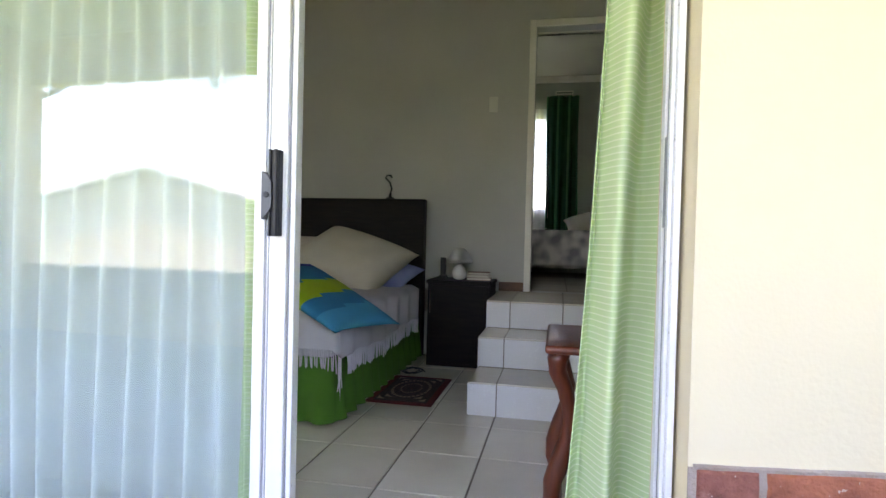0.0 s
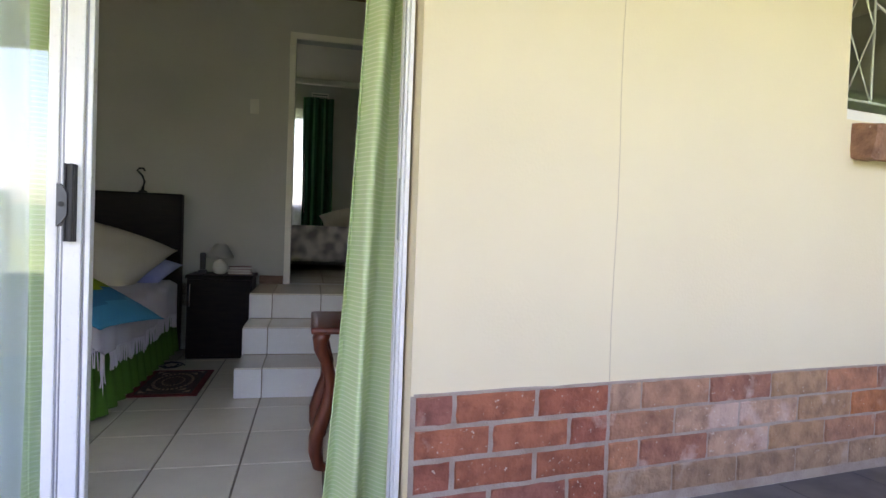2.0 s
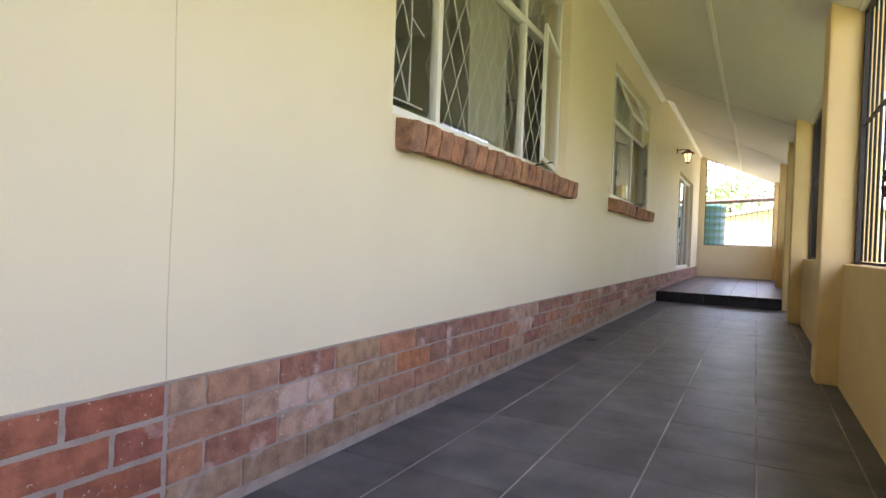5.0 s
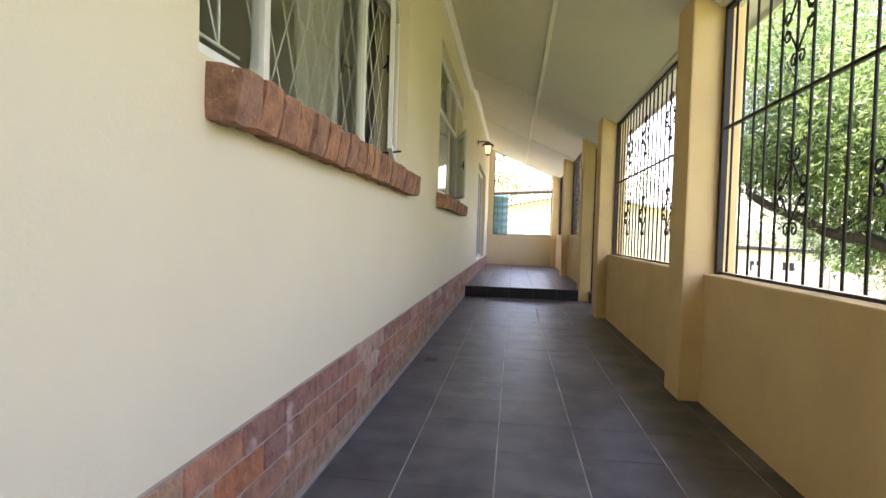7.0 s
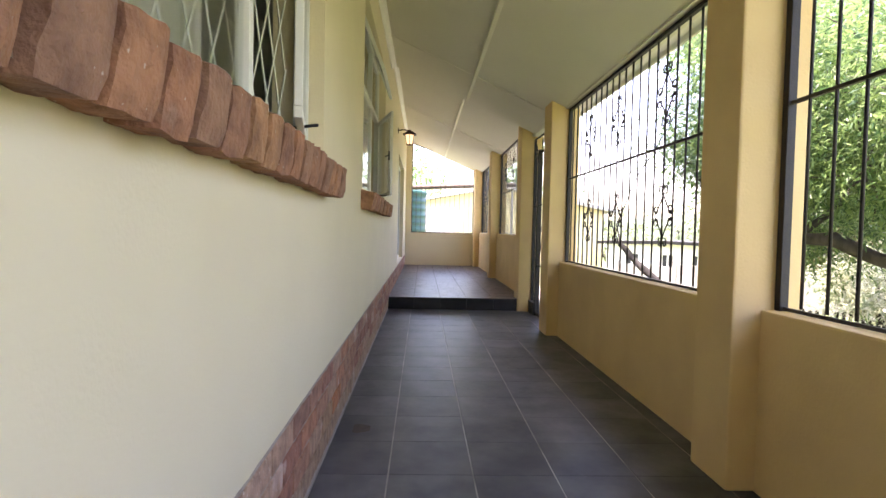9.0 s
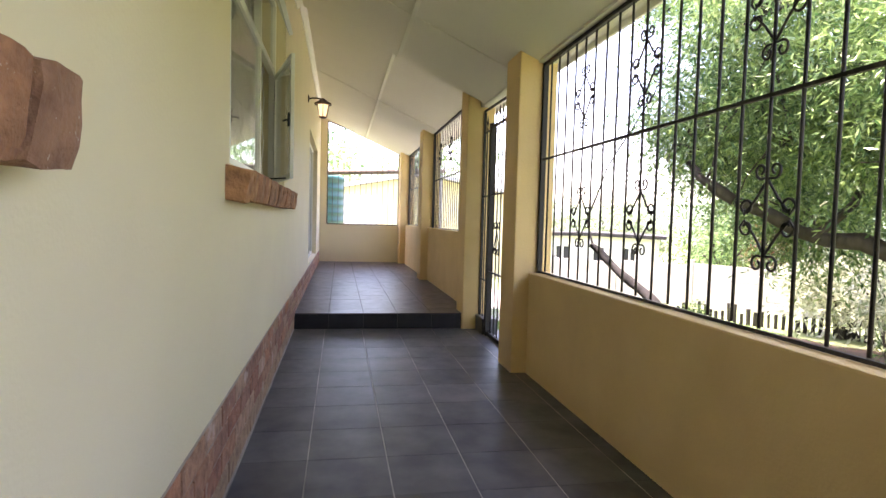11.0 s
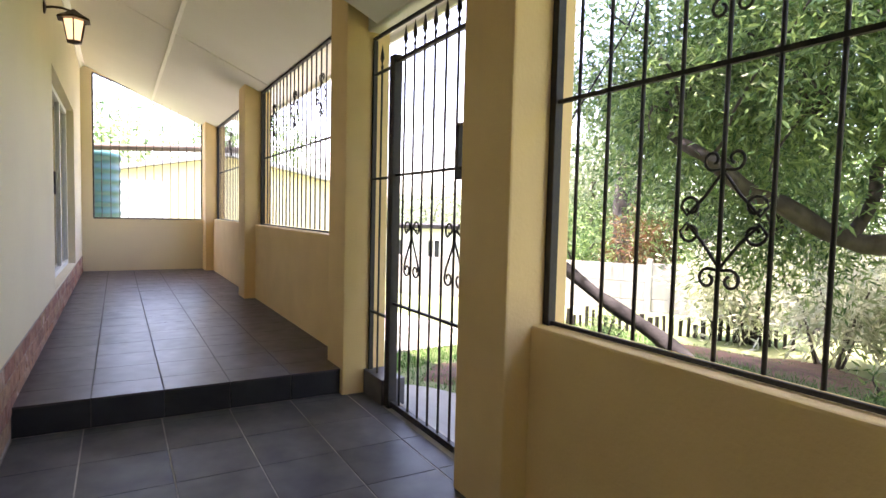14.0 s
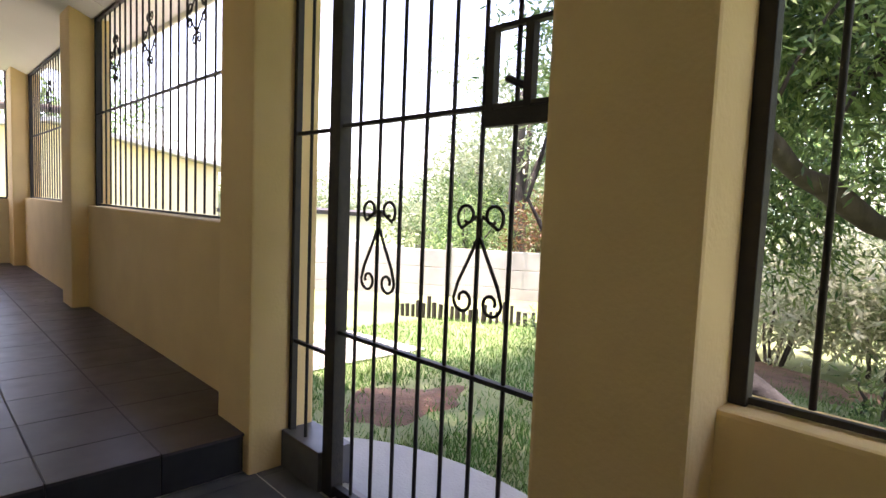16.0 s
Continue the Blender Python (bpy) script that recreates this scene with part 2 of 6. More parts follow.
def brick_mat(name, tones, bloom, at=0.62, grain=11.0, much=0.6, fleck=0.70):
    """Fired brick: a chance tone per brick, mottling, pale smears in patches and small mortar flecks."""
    m = mat(name, (0.3, 0.1, 0.06), 0.9, scale=grain, detail=8, amount=0.8, bump=0.9, bump_scale=70)
    nt = m.node_tree
    b = nt.nodes["Principled BSDF"]
    info = nt.nodes.new("ShaderNodeObjectInfo")
    cr = nt.nodes.new("ShaderNodeValToRGB")
    cr.color_ramp.interpolation = "CONSTANT"
    els = cr.color_ramp.elements
    while len(els) < len(tones):
        els.new(0.5)
    for k, c in enumerate(tones):
        els[k].position, els[k].color = k / len(tones), (c[0], c[1], c[2] * 0.84, 1)
    nt.links.new(info.outputs["Random"], cr.inputs[0])
    geo = nt.nodes.new("ShaderNodeNewGeometry")
    n1, n2 = nt.nodes.new("ShaderNodeTexNoise"), nt.nodes.new("ShaderNodeTexNoise")
    n1.inputs["Scale"].default_value, n1.inputs["Detail"].default_value = 15.0, 10.0
    n2.inputs["Scale"].default_value, n2.inputs["Detail"].default_value = 5.5, 9.0
    for n in (n1, n2):
        nt.links.new(geo.outputs["Position"], n.inputs["Vector"])
    dark = nt.nodes.new("ShaderNodeMix")
    dark.data_type, dark.blend_type = "RGBA", "MULTIPLY"
    dark.inputs["B"].default_value = (0.52, 0.50, 0.53, 1)
    mr = nt.nodes.new("ShaderNodeMapRange")
    mr.inputs["From Min"].default_value, mr.inputs["From Max"].default_value = 0.40, 0.72
    nt.links.new(n1.outputs["Fac"], mr.inputs["Value"])
    nt.links.new(mr.outputs[0], dark.inputs["Factor"])
    nt.links.new(cr.outputs[0], dark.inputs["A"])
    pale = nt.nodes.new("ShaderNodeMix")
    pale.data_type = "RGBA"
    pale.inputs["B"].default_value = (*bloom, 1)
    m2 = nt.nodes.new("ShaderNodeMapRange")
    m2.inputs["From Min"].default_value, m2.inputs["From Max"].default_value, m2.inputs["To Max"].default_value = at, at + 0.07, much
    nt.links.new(n2.outputs["Fac"], m2.inputs["Value"])
    nt.links.new(m2.outputs[0], pale.inputs["Factor"])
    nt.links.new(dark.outputs["Result"], pale.inputs["A"])
    n3 = nt.nodes.new("ShaderNodeTexNoise")
    n3.inputs["Scale"].default_value, n3.inputs["Detail"].default_value = 75.0, 3.0
    nt.links.new(geo.outputs["Position"], n3.inputs["Vector"])
    m3 = nt.nodes.new("ShaderNodeMapRange")
    m3.inputs["From Min"].default_value, m3.inputs["From Max"].default_value, m3.inputs["To Max"].default_value = fleck, fleck + 0.04, 0.7
    nt.links.new(n3.outputs["Fac"], m3.inputs["Value"])
    spot = nt.nodes.new("ShaderNodeMix")
    spot.data_type = "RGBA"
    spot.inputs["B"].default_value = (0.60, 0.50, 0.42, 1)
    nt.links.new(m3.outputs[0], spot.inputs["Factor"])
    nt.links.new(pale.outputs["Result"], spot.inputs["A"])
    nt.links.new(spot.outputs["Result"], b.inputs["Base Color"])
    return m


M["brick"] = brick_mat("red face brick", [(0.38, 0.115, 0.08), (0.35, 0.11, 0.085), (0.41, 0.135, 0.09), (0.37, 0.12, 0.08), (0.33, 0.12, 0.105)], (0.58, 0.40, 0.35), 0.60, fleck=0.68)
M["brick_old"] = brick_mat("weathered pink brown brick", [(0.42, 0.205, 0.155), (0.37, 0.175, 0.145), (0.45, 0.235, 0.18), (0.37, 0.155, 0.125), (0.48, 0.29, 0.235), (0.33, 0.16, 0.135), (0.43, 0.25, 0.175), (0.48, 0.21, 0.145)], (0.60, 0.44, 0.38), 0.62, much=0.75)
M["brick_pale"] = brick_mat("lime washed brick", [(0.52, 0.32, 0.27), (0.48, 0.29, 0.24)], (0.60, 0.44, 0.39), 0.55, fleck=0.64)
M["brick_orange"] = brick_mat("orange face brick", [(0.50, 0.19, 0.095), (0.46, 0.17, 0.09)], (0.46, 0.27, 0.19), 0.68)
M["brick_dusty"] = brick_mat("dusty floor level brick", [(0.40, 0.255, 0.20), (0.37, 0.23, 0.18), (0.42, 0.26, 0.20)], (0.48, 0.38, 0.32), 0.60, much=0.55)
M["sill_brick"] = brick_mat("brown sill brick", [(0.43, 0.20, 0.13), (0.40, 0.18, 0.12), (0.37, 0.175, 0.125), (0.46, 0.23, 0.14), (0.34, 0.175, 0.13)], (0.40, 0.26, 0.19), 0.66, grain=18)


# ---- building helpers ----
def bm_new():
    return bmesh.new()


def box(bm, x0, x1, y0, y1, z0, z1, bev=0.0):
    """A box between two corners, with softened edges if bev is given."""
    m = Matrix.Translation(((x0 + x1) / 2, (y0 + y1) / 2, (z0 + z1) / 2)) @ Matrix.Diagonal((abs(x1 - x0), abs(y1 - y0), abs(z1 - z0), 1))
    vs = bmesh.ops.create_cube(bm, size=1, matrix=m)["verts"]
    if bev:
        es = list({e for v in vs for e in v.link_edges})
        bmesh.ops.bevel(bm, geom=es, offset=bev, segments=2, affect="EDGES", profile=0.6)
    return bm


def rod(bm, a, b, r, seg=8, r2=None):
    """A round bar from a to b."""
    a, b = Vector(a), Vector(b)
    d = b - a
    m = Matrix.Translation((a + b) / 2) @ d.to_track_quat("Z", "Y").to_matrix().to_4x4()
    bmesh.ops.create_cone(bm, cap_ends=True, segments=seg, radius1=r, radius2=r if r2 is None else r2, depth=d.length, matrix=m)
    return bm


def tube(bm, pts, radii, seg=8):
    """A tube through points, with its own radius at each."""
    pts = [Vector(p) for p in pts]
    if not isinstance(radii, (list, tuple)):
        radii = [radii] * len(pts)
    rings = []
    up = Vector((0.13, 0.31, 0.94))
    for i, p in enumerate(pts):
        d = (pts[min(i + 1, len(pts) - 1)] - pts[max(i - 1, 0)]).normalized()
        s = d.cross(up)
        s = (d.cross(Vector((1, 0, 0))) if s.length < 1e-3 else s).normalized()
        q = s.cross(d)
        rings.append([bm.verts.new(p + (s * math.cos(a) + q * math.sin(a)) * radii[i]) for a in (2 * math.pi * k / seg for k in range(seg))])
    for r0, r1 in zip(rings, rings[1:]):
        for k in range(seg):
            bm.faces.new((r0[k], r0[(k + 1) % seg], r1[(k + 1) % seg], r1[k]))
    bm.faces.new(rings[0][::-1])
    bm.faces.new(rings[-1])
    return bm


def lathe(bm, profile, seg=24, at=(0, 0, 0)):
    """A turned shape from (radius, height) pairs."""
    rings = []
    for r, z in profile:
        rings.append([bm.verts.new((at[0] + r * math.cos(2 * math.pi * k / seg), at[1] + r * math.sin(2 * math.pi * k / seg), at[2] + z)) for k in range(seg)])
    for r0, r1 in zip(rings, rings[1:]):
        for k in range(seg):
            bm.faces.new((r0[k], r0[(k + 1) % seg], r1[(k + 1) % seg], r1[k]))
    bm.faces.new(rings[0][::-1])
    bm.faces.new(rings[-1])
    return bm


def sheet(bm, f, nu, nv, thick=0.0):
    """A surface f(u, v) over 0..1, optionally doubled to a thickness along its normal."""
    grid = [[bm.verts.new(f(i / nu, j / nv)) for j in range(nv + 1)] for i in range(nu + 1)]
    for i in range(nu):
        for j in range(nv):
            bm.faces.new((grid[i][j], grid[i + 1][j], grid[i + 1][j + 1], grid[i][j + 1]))
    if thick:
        bmesh.ops.recalc_face_normals(bm, faces=bm.faces)
        bmesh.ops.solidify(bm, geom=list(bm.faces), thickness=thick)
    return bm


def mesh_of(name, bm, material, smooth=False):
    bmesh.ops.recalc_face_normals(bm, faces=bm.faces)
    me = bpy.data.meshes.new(name)
    bm.to_mesh(me)
    bm.free()
    for mt in (material if isinstance(material, (list, tuple)) else [material]):
        me.materials.append(mt)
    if smooth:
        me.polygons.foreach_set("use_smooth", [True] * len(me.polygons))
    return me


def part(name, bm, material, parent, label="", smooth=False):
    ob = new(name, mesh_of(name, bm, material, smooth))
    ob.parent = parent
    return tagged(ob, label)


def thing(name, label, category, m=None, group="", kind=""):
    """The Empty at a thing's base, that holds its parts."""
    ob = new(name)
    ob.empty_display_size = 0.1
    if m is not None:
        ob.matrix_basis = m
    return tagged(ob, label, category, group, kind)


def whole(name, bm, material, label, category, kind="", smooth=False, m=None, group=""):
    """A thing that is one mesh."""
    ob = new(name, mesh_of(name, bm, material, smooth))
    if m is not None:
        ob.matrix_basis = m
    return tagged(ob, label, category, group, kind)


def piece(name, me, parent, m, label=""):
    """One of many alike pieces that share a mesh."""
    ob = new(name, me)
    ob.parent = parent
    ob.matrix_basis = m
    return tagged(ob, label)


def holed_wall(bm, s0, s1, z0, z1, t0, t1, holes, axis="x"):
    """A wall along x or y, from t0 to t1 thick, with openings (s from, s to, z from, z to) right through it."""
    ss = sorted({s0, s1, *[min(max(h[k], s0), s1) for h in holes for k in (0, 1)]})
    zs = sorted({z0, z1, *[min(max(h[k], z0), z1) for h in holes for k in (2, 3)]})
    cache = {}

    def v(s, t, z):
        key = (round(s, 5), round(t, 5), round(z, 5))
        if key not in cache:
            cache[key] = bm.verts.new((s, t, z) if axis == "x" else (t, s, z))
        return cache[key]

    def solid(i, j):
        if not (0 <= i < len(ss) - 1 and 0 <= j < len(zs) - 1):
            return False
        cs, cz = (ss[i] + ss[i + 1]) / 2, (zs[j] + zs[j + 1]) / 2
        return not any(h[0] < cs < h[1] and h[2] < cz < h[3] for h in holes)

    for i in range(len(ss) - 1):
        for j in range(len(zs) - 1):
            if not solid(i, j):
                continue
            a, b, c, d = ss[i], ss[i + 1], zs[j], zs[j + 1]
            for t in (t0, t1):
                bm.faces.new((v(a, t, c), v(b, t, c), v(b, t, d), v(a, t, d)))
            for di, dj, p, q in ((-1, 0, (a, c), (a, d)), (1, 0, (b, c), (b, d)), (0, -1, (a, c), (b, c)), (0, 1, (a, d), (b, d))):
                if not solid(i + di, j + dj):
                    bm.faces.new((v(p[0], t0, p[1]), v(q[0], t0, q[1]), v(q[0], t1, q[1]), v(p[0], t1, p[1])))
    return bm


# ---- the large structure ----
FY, FB = 1.2, 1.45            # house front, inner face of that wall
PIN, PAR, GRY, OUT = -0.715, -0.85, -0.93, -1.04   # pier face, parapet face, grille, outer face
STEP_X, UP = 10.45, 0.18      # the step and the upper floor
END_X = 18.1
CEIL_X = 10.25                # where the near ceiling ends
W1 = (2.05, 4.82, 1.50, 3.10)
W2 = (6.62, 9.15, 1.50, 3.10)
D1 = (-2.60, 0.18, -0.10, 2.25)
D3 = (13.2, 16.3, 0.48, 2.65)

# house front: plaster from the brick plinth up, with all its openings
bm = bm_new()
holed_wall(bm, -5.0, END_X + 0.25, -0.6, 4.2, FY + 0.003, FB, [W1, W2, D1, D3])
whole("wall_house", bm, M["plaster"], "cream painted plaster house wall along the veranda", "wall", "structure")
# joint line between the old wall and the added room
bm = bm_new()
tube(bm, [(0.913 + 0.004 * math.sin(z * 7), FY + 0.003, z) for z in [0.46 + 0.2 * k for k in range(16)]], 0.0018, 6)
whole("trim_joint", bm, M["joint"], "thin vertical settlement joint in the plaster wall", "wall joint", "structure")

# ground floor slabs
bm = bm_new()
box(bm, -5.0, STEP_X + 0.02, OUT + 0.02, FY + 0.25, -0.30, -0.0022)
floor_low = whole("floor", bm, M["grout"], "charcoal ceramic tiled veranda floor with pale grout", "floor", "structure")
bm = bm_new()
box(bm, STEP_X + 0.012, END_X + 0.2, OUT + 0.02, FY + 0.25, -0.25, UP - 0.0022)
floor_up = whole("floor_upper", bm, M["grout_up"], "raised brown tiled veranda floor, one step up", "floor", "structure")

# piers and parapets on the garden side
PIERS = [(-5.1, -4.98), (-0.75, -0.45), (4.60, 4.95), (8.465, 8.85), (10.40, 10.75), (14.05, 14.45), (17.7, END_X + 0.2)]
NEAR_TOP, FAR_TOP = 2.62, 2.84
for i, (a, b) in enumerate(PIERS):
    top = NEAR_TOP if a < 10 else FAR_TOP
    bm = bm_new()
    box(bm, a, b, OUT, PIN, 0.0 if b < 10.4 else (-0.2), top + 0.10, 0.012)
    whole("wall_pier", bm, M["plaster_out"], "square cream plastered veranda pier", "pier", "structure")
BAYS = [(-4.98, -0.75, 0.58), (-0.45, 4.60, 0.85), (4.95, 8.465, 0.85), (10.75, 14.05, 1.12), (14.45, 17.7, 1.12)]
for a, b, top in BAYS:
    bm = bm_new()
    box(bm, a - 0.01, b + 0.01, OUT + 0.01, PAR, -0.25, top, 0.012)
    whole("wall_parapet", bm, M["plaster_out"], "low cream plastered veranda parapet wall", "parapet", "structure")
bm = bm_new()
box(bm, -5.2, -5.0, OUT, FB, -0.25, 4.0)
whole("wall_west", bm, M["plaster"], "plain cream plastered end wall", "wall", "structure")
# lower head over the western bay
bm = bm_new()
box(bm, -4.98, -0.75, OUT + 0.03, -0.91, 2.18, 2.60, 0.01)
whole("wall_head_west", bm, M["plaster_out"], "plastered head over the western veranda opening", "wall", "structure")
# beam over the openings
for a, b, top in ((-5.0, STEP_X, NEAR_TOP), (STEP_X, END_X + 0.2, FAR_TOP)):
    bm = bm_new()
    box(bm, a, b, OUT + 0.02, -0.87, top - 0.04, top + 0.22, 0.01)
    whole("wall_beam", bm, M["ceiling"], "painted beam over the veranda openings", "beam", "structure")

# sloping ceilings, the far one a little higher; boards with cover strips
def sloping_ceiling(name, a, b, z_house, z_out, label, cross):
    bm = bm_new()
    y0, y1 = FY, -0.89

    def z(y):
        return z_house + (z_out - z_house) * (FY - y) / 1.93
    v = [bm.verts.new((x, y, z(y) + dz)) for dz in (0, 0.03) for x, y in ((a, y0), (b, y0), (b, y1), (a, y1))]
    for f in ((0, 1, 2, 3), (7, 6, 5, 4), (0, 4, 5, 1), (1, 5, 6, 2), (2, 6, 7, 3), (3, 7, 4, 0)):
        bm.faces.new([v[k] for k in f])
    ym = 0.12
    for yy in (ym,):
        box(bm, a + 0.01, b - 0.005, yy - 0.022, yy + 0.022, z(yy) - 0.016, z(yy) + 0.01, 0.005)
    for xx in cross:
        q = [bm.verts.new((xx + dx, y, z(y) + dz)) for dx in (-0.022, 0.022) for y, dz in ((y0 - 0.06, -0.008), (y1, -0.008), (y1, 0.004), (y0 - 0.06, 0.004))]
        for f in ((0, 1, 2, 3), (7, 6, 5, 4), (0, 4, 5, 1), (1, 5, 6, 2), (2, 6, 7, 3), (3, 7, 4, 0)):
            bm.faces.new([q[k] for k in f])
    return whole(name, bm, M["ceiling"], label, "ceiling", "structure")


sloping_ceiling("ceiling", -5.0, CEIL_X, 3.52, 2.66, "sloping cream painted board ceiling with cover strips", (0.1, 3.7, 8.95))
sloping_ceiling("ceiling_far", CEIL_X, END_X + 0.2, 3.70, 2.86, "sloping cream board ceiling over the raised end", (13.6,))
bm = bm_new()
v = [bm.verts.new(p) for p in ((CEIL_X, FY, 3.53), (CEIL_X, -0.89, 2.60), (CEIL_X, -0.89, 2.9), (CEIL_X, FY, 3.75))]
bm.faces.new(v)
bmesh.ops.solidify(bm, geom=list(bm.faces), thickness=0.02)
whole("trim_ceiling_drop", bm, M["ceiling"], "painted board closing the step between the ceilings", "trim", "structure")
for a, b, zh in ((-5.0, CEIL_X - 0.01, 3.52), (CEIL_X + 0.02, END_X, 3.70)):
    bm = bm_new()
    prof = ((FY + 0.002, 0.02), (FY + 0.002, -0.075), (FY - 0.012, -0.075), (FY - 0.035, -0.045), (FY - 0.07, -0.03), (FY - 0.075, 0.0))
    ends = [[bm.verts.new((x, y, zh + dz)) for y, dz in prof] for x in (a, b)]
    n = len(prof)
    for k in range(n):
        bm.faces.new((ends[0][k], ends[0][(k + 1) % n], ends[1][(k + 1) % n], ends[1][k]))
    bm.faces.new(ends[0]), bm.faces.new(ends[1][::-1])
    whole("trim_cornice", bm, M["trim"], "white moulded cornice along the house wall", "cornice", "structure")

# end wall with its sloping opening
bm = bm_new()
holed_wall(bm, OUT, FY, -0.2, 1.09, END_X, END_X + 0.2, [], "y")
whole("wall_end", bm, M["plaster"], "low cream plastered wall at the veranda's end", "wall", "structure")
bm = bm_new()
box(bm, END_X, END_X + 0.2, 1.04, FY + 0.01, 1.09, 3.8)
v = [bm.verts.new((x, y, z)) for x in (END_X, END_X + 0.2) for y, z in ((1.04, 3.60), (-0.72, 2.99), (-0.72, 3.4), (1.04, 3.9))]
for f in ((0, 1, 2, 3), (7, 6, 5, 4), (0, 4, 5, 1), (1, 5, 6, 2), (2, 6, 7, 3), (3, 7, 4, 0)):
    bm.faces.new([v[k] for k in f])
whole("wall_end_head", bm, M["plaster"], "cream plastered head over the end opening", "wall", "structure")

# roof over house and veranda
bm = bm_new()
v = [bm.verts.new((x, y, z + dz)) for dz in (0.0, 0.08) for x, y, z in ((-5.3, 1.3, 4.02), (18.6, 1.3, 4.02), (18.6, -1.60, 2.98), (-5.3, -1.60, 2.98))]
for f in ((0, 1, 2, 3), (7, 6, 5, 4), (0, 4, 5, 1), (1, 5, 6, 2), (2, 6, 7, 3), (3, 7, 4, 0)):
    bm.faces.new([v[k] for k in f])
box(bm, -5.3, 18.6, -1.63, -1.602, 2.93, 3.10)
whole("roof_veranda", bm, M["trim"], "painted veranda roof with overhanging eaves and a narrow fascia", "roof", "structure")
bm = bm_new()
box(bm, -5.4, 18.9, 1.28, 9.0, 4.0, 4.2)
whole("roof_house", bm, M["trim"], "plain slab over the house rooms", "roof", "structure")


# ---- things on the veranda ----
def steel_window(name, x0, x1, z0, z1, mulls, trans_z, open_right, label, vent_open):
    """A white steel window with side lights, a transom, top vents and diamond burglar bars; open_right is how far its casement stands open, in degrees."""
    w = thing(name, label, "window", Matrix.Translation((x0, 1.31, z0)), kind="structure")
    W, H, tz = x1 - x0, z1 - z0, trans_z - z0
    bm = bm_new()
    for a, b, c, d in ((0, W, 0, 0.072), (0, W, H - 0.045, H), (0, 0.045, 0.072, H - 0.045), (W - 0.045, W, 0.072, H - 0.045)):
        box(bm, a, b, -0.025, 0.03, c, d, 0.004)
    for m in mulls:
        box(bm, m - 0.024, m + 0.024, -0.022, 0.028, 0.072, H - 0.045, 0.004)
    ys = [0.045, *[m for m in mulls], W - 0.045]
    for a, b in zip(ys, ys[1:]):
        box(bm, a + 0.0285, b - 0.0285, -0.021, 0.027, tz - 0.028, tz + 0.028, 0.004)
    part("window_frame", bm, M["frame"], w)
    cols = list(zip([0.045] + list(mulls), list(mulls) + [W - 0.045]))
    for k, (a, b) in enumerate(cols):
        last = k == len(cols) - 1 and open_right
        if not last:
            bm = bm_new()
            box(bm, a + 0.02, b - 0.02, -0.004, 0.0, 0.05, tz - 0.03)
            p = part("pane", bm, M["glass"], w)
            p.visible_shadow = False
        if not (k == 1 and vent_open):
            bm = bm_new()
            box(bm, a + 0.02, b - 0.02, -0.004, 0.0, tz + 0.03, H - 0.05)
            p = part("pane", bm, M["glass"], w)
            p.visible_shadow = False
    if vent_open:
        a, b = cols[1]
        vent = thing("vent_sash", "top hung sash pushed open", "sash", Matrix.Translation((0, -0.02, H - 0.05)) @ pose(0, 0, 0, -22, 0, 0))
        del vent["category"]
        vent.parent = w
        bm = bm_new()
        h = H - tz - 0.08
        for p0, p1, q0, q1 in ((a, b, -0.035, 0), (a, b, -h, -h + 0.035), (a, a + 0.035, -h + 0.035, -0.035), (b - 0.035, b, -h + 0.035, -0.035)):
            box(bm, p0, p1, -0.03, 0.0, q0, q1, 0.004)
        part("sash_frame", bm, M["frame"], vent)
        bm = bm_new()
        box(bm, a + 0.03, b - 0.03, -0.017, -0.013, -h + 0.03, -0.03)
        p = part("pane", bm, M["glass"], vent)
        p.visible_shadow = False
    if open_right:
        a, b = cols[-1]
        leaf = thing("casement", "side hung casement standing open", "sash", Matrix.Translation((W - 0.05, -0.03, 0)) @ pose(0, 0, 0, 0, 0, open_right))
        del leaf["category"]
        leaf.parent = w
        L, h0, h1 = b - a - 0.02, 0.05, tz - 0.03
        L = min(L, 0.80)
        bm = bm_new()
        for p0, p1, q0, q1 in ((-L, 0, h0, h0 + 0.04), (-L, 0, h1 - 0.04, h1), (-L, -L + 0.04, h0 + 0.04, h1 - 0.04), (-0.04, 0, h0 + 0.04, h1 - 0.04)):
            box(bm, p0, p1, -0.014, 0.014, q0, q1, 0.004)
        part("sash_frame", bm, M["frame"], leaf)
        bm = bm_new()
        box(bm, -L + 0.03, -0.03, -0.002, 0.002, h0 + 0.03, h1 - 0.03)
        p = part("pane", bm, M["glass"], leaf)
        p.visible_shadow = False
        bm = bm_new()
        box(bm, -L + 0.005, -L + 0.035, 0.014, 0.03, 0.5 * h1 - 0.05, 0.5 * h1 + 0.05, 0.004)
        rod(bm, (-L + 0.02, 0.03, 0.5 * h1), (-L + 0.10, 0.05, 0.5 * h1), 0.007, 6)
        part("handle", bm, M["rubber"], leaf, "dark catch handle")
        bm = bm_new()
        rod(bm, (a + 0.30, 0.0, 0.05), (a + 0.22, -0.20, 0.06), 0.006, 6)
        part("stay", bm, M["rubber"], w)
    # burglar bars: flat diamond lattice, straight edge bars
    bm = bm_new()
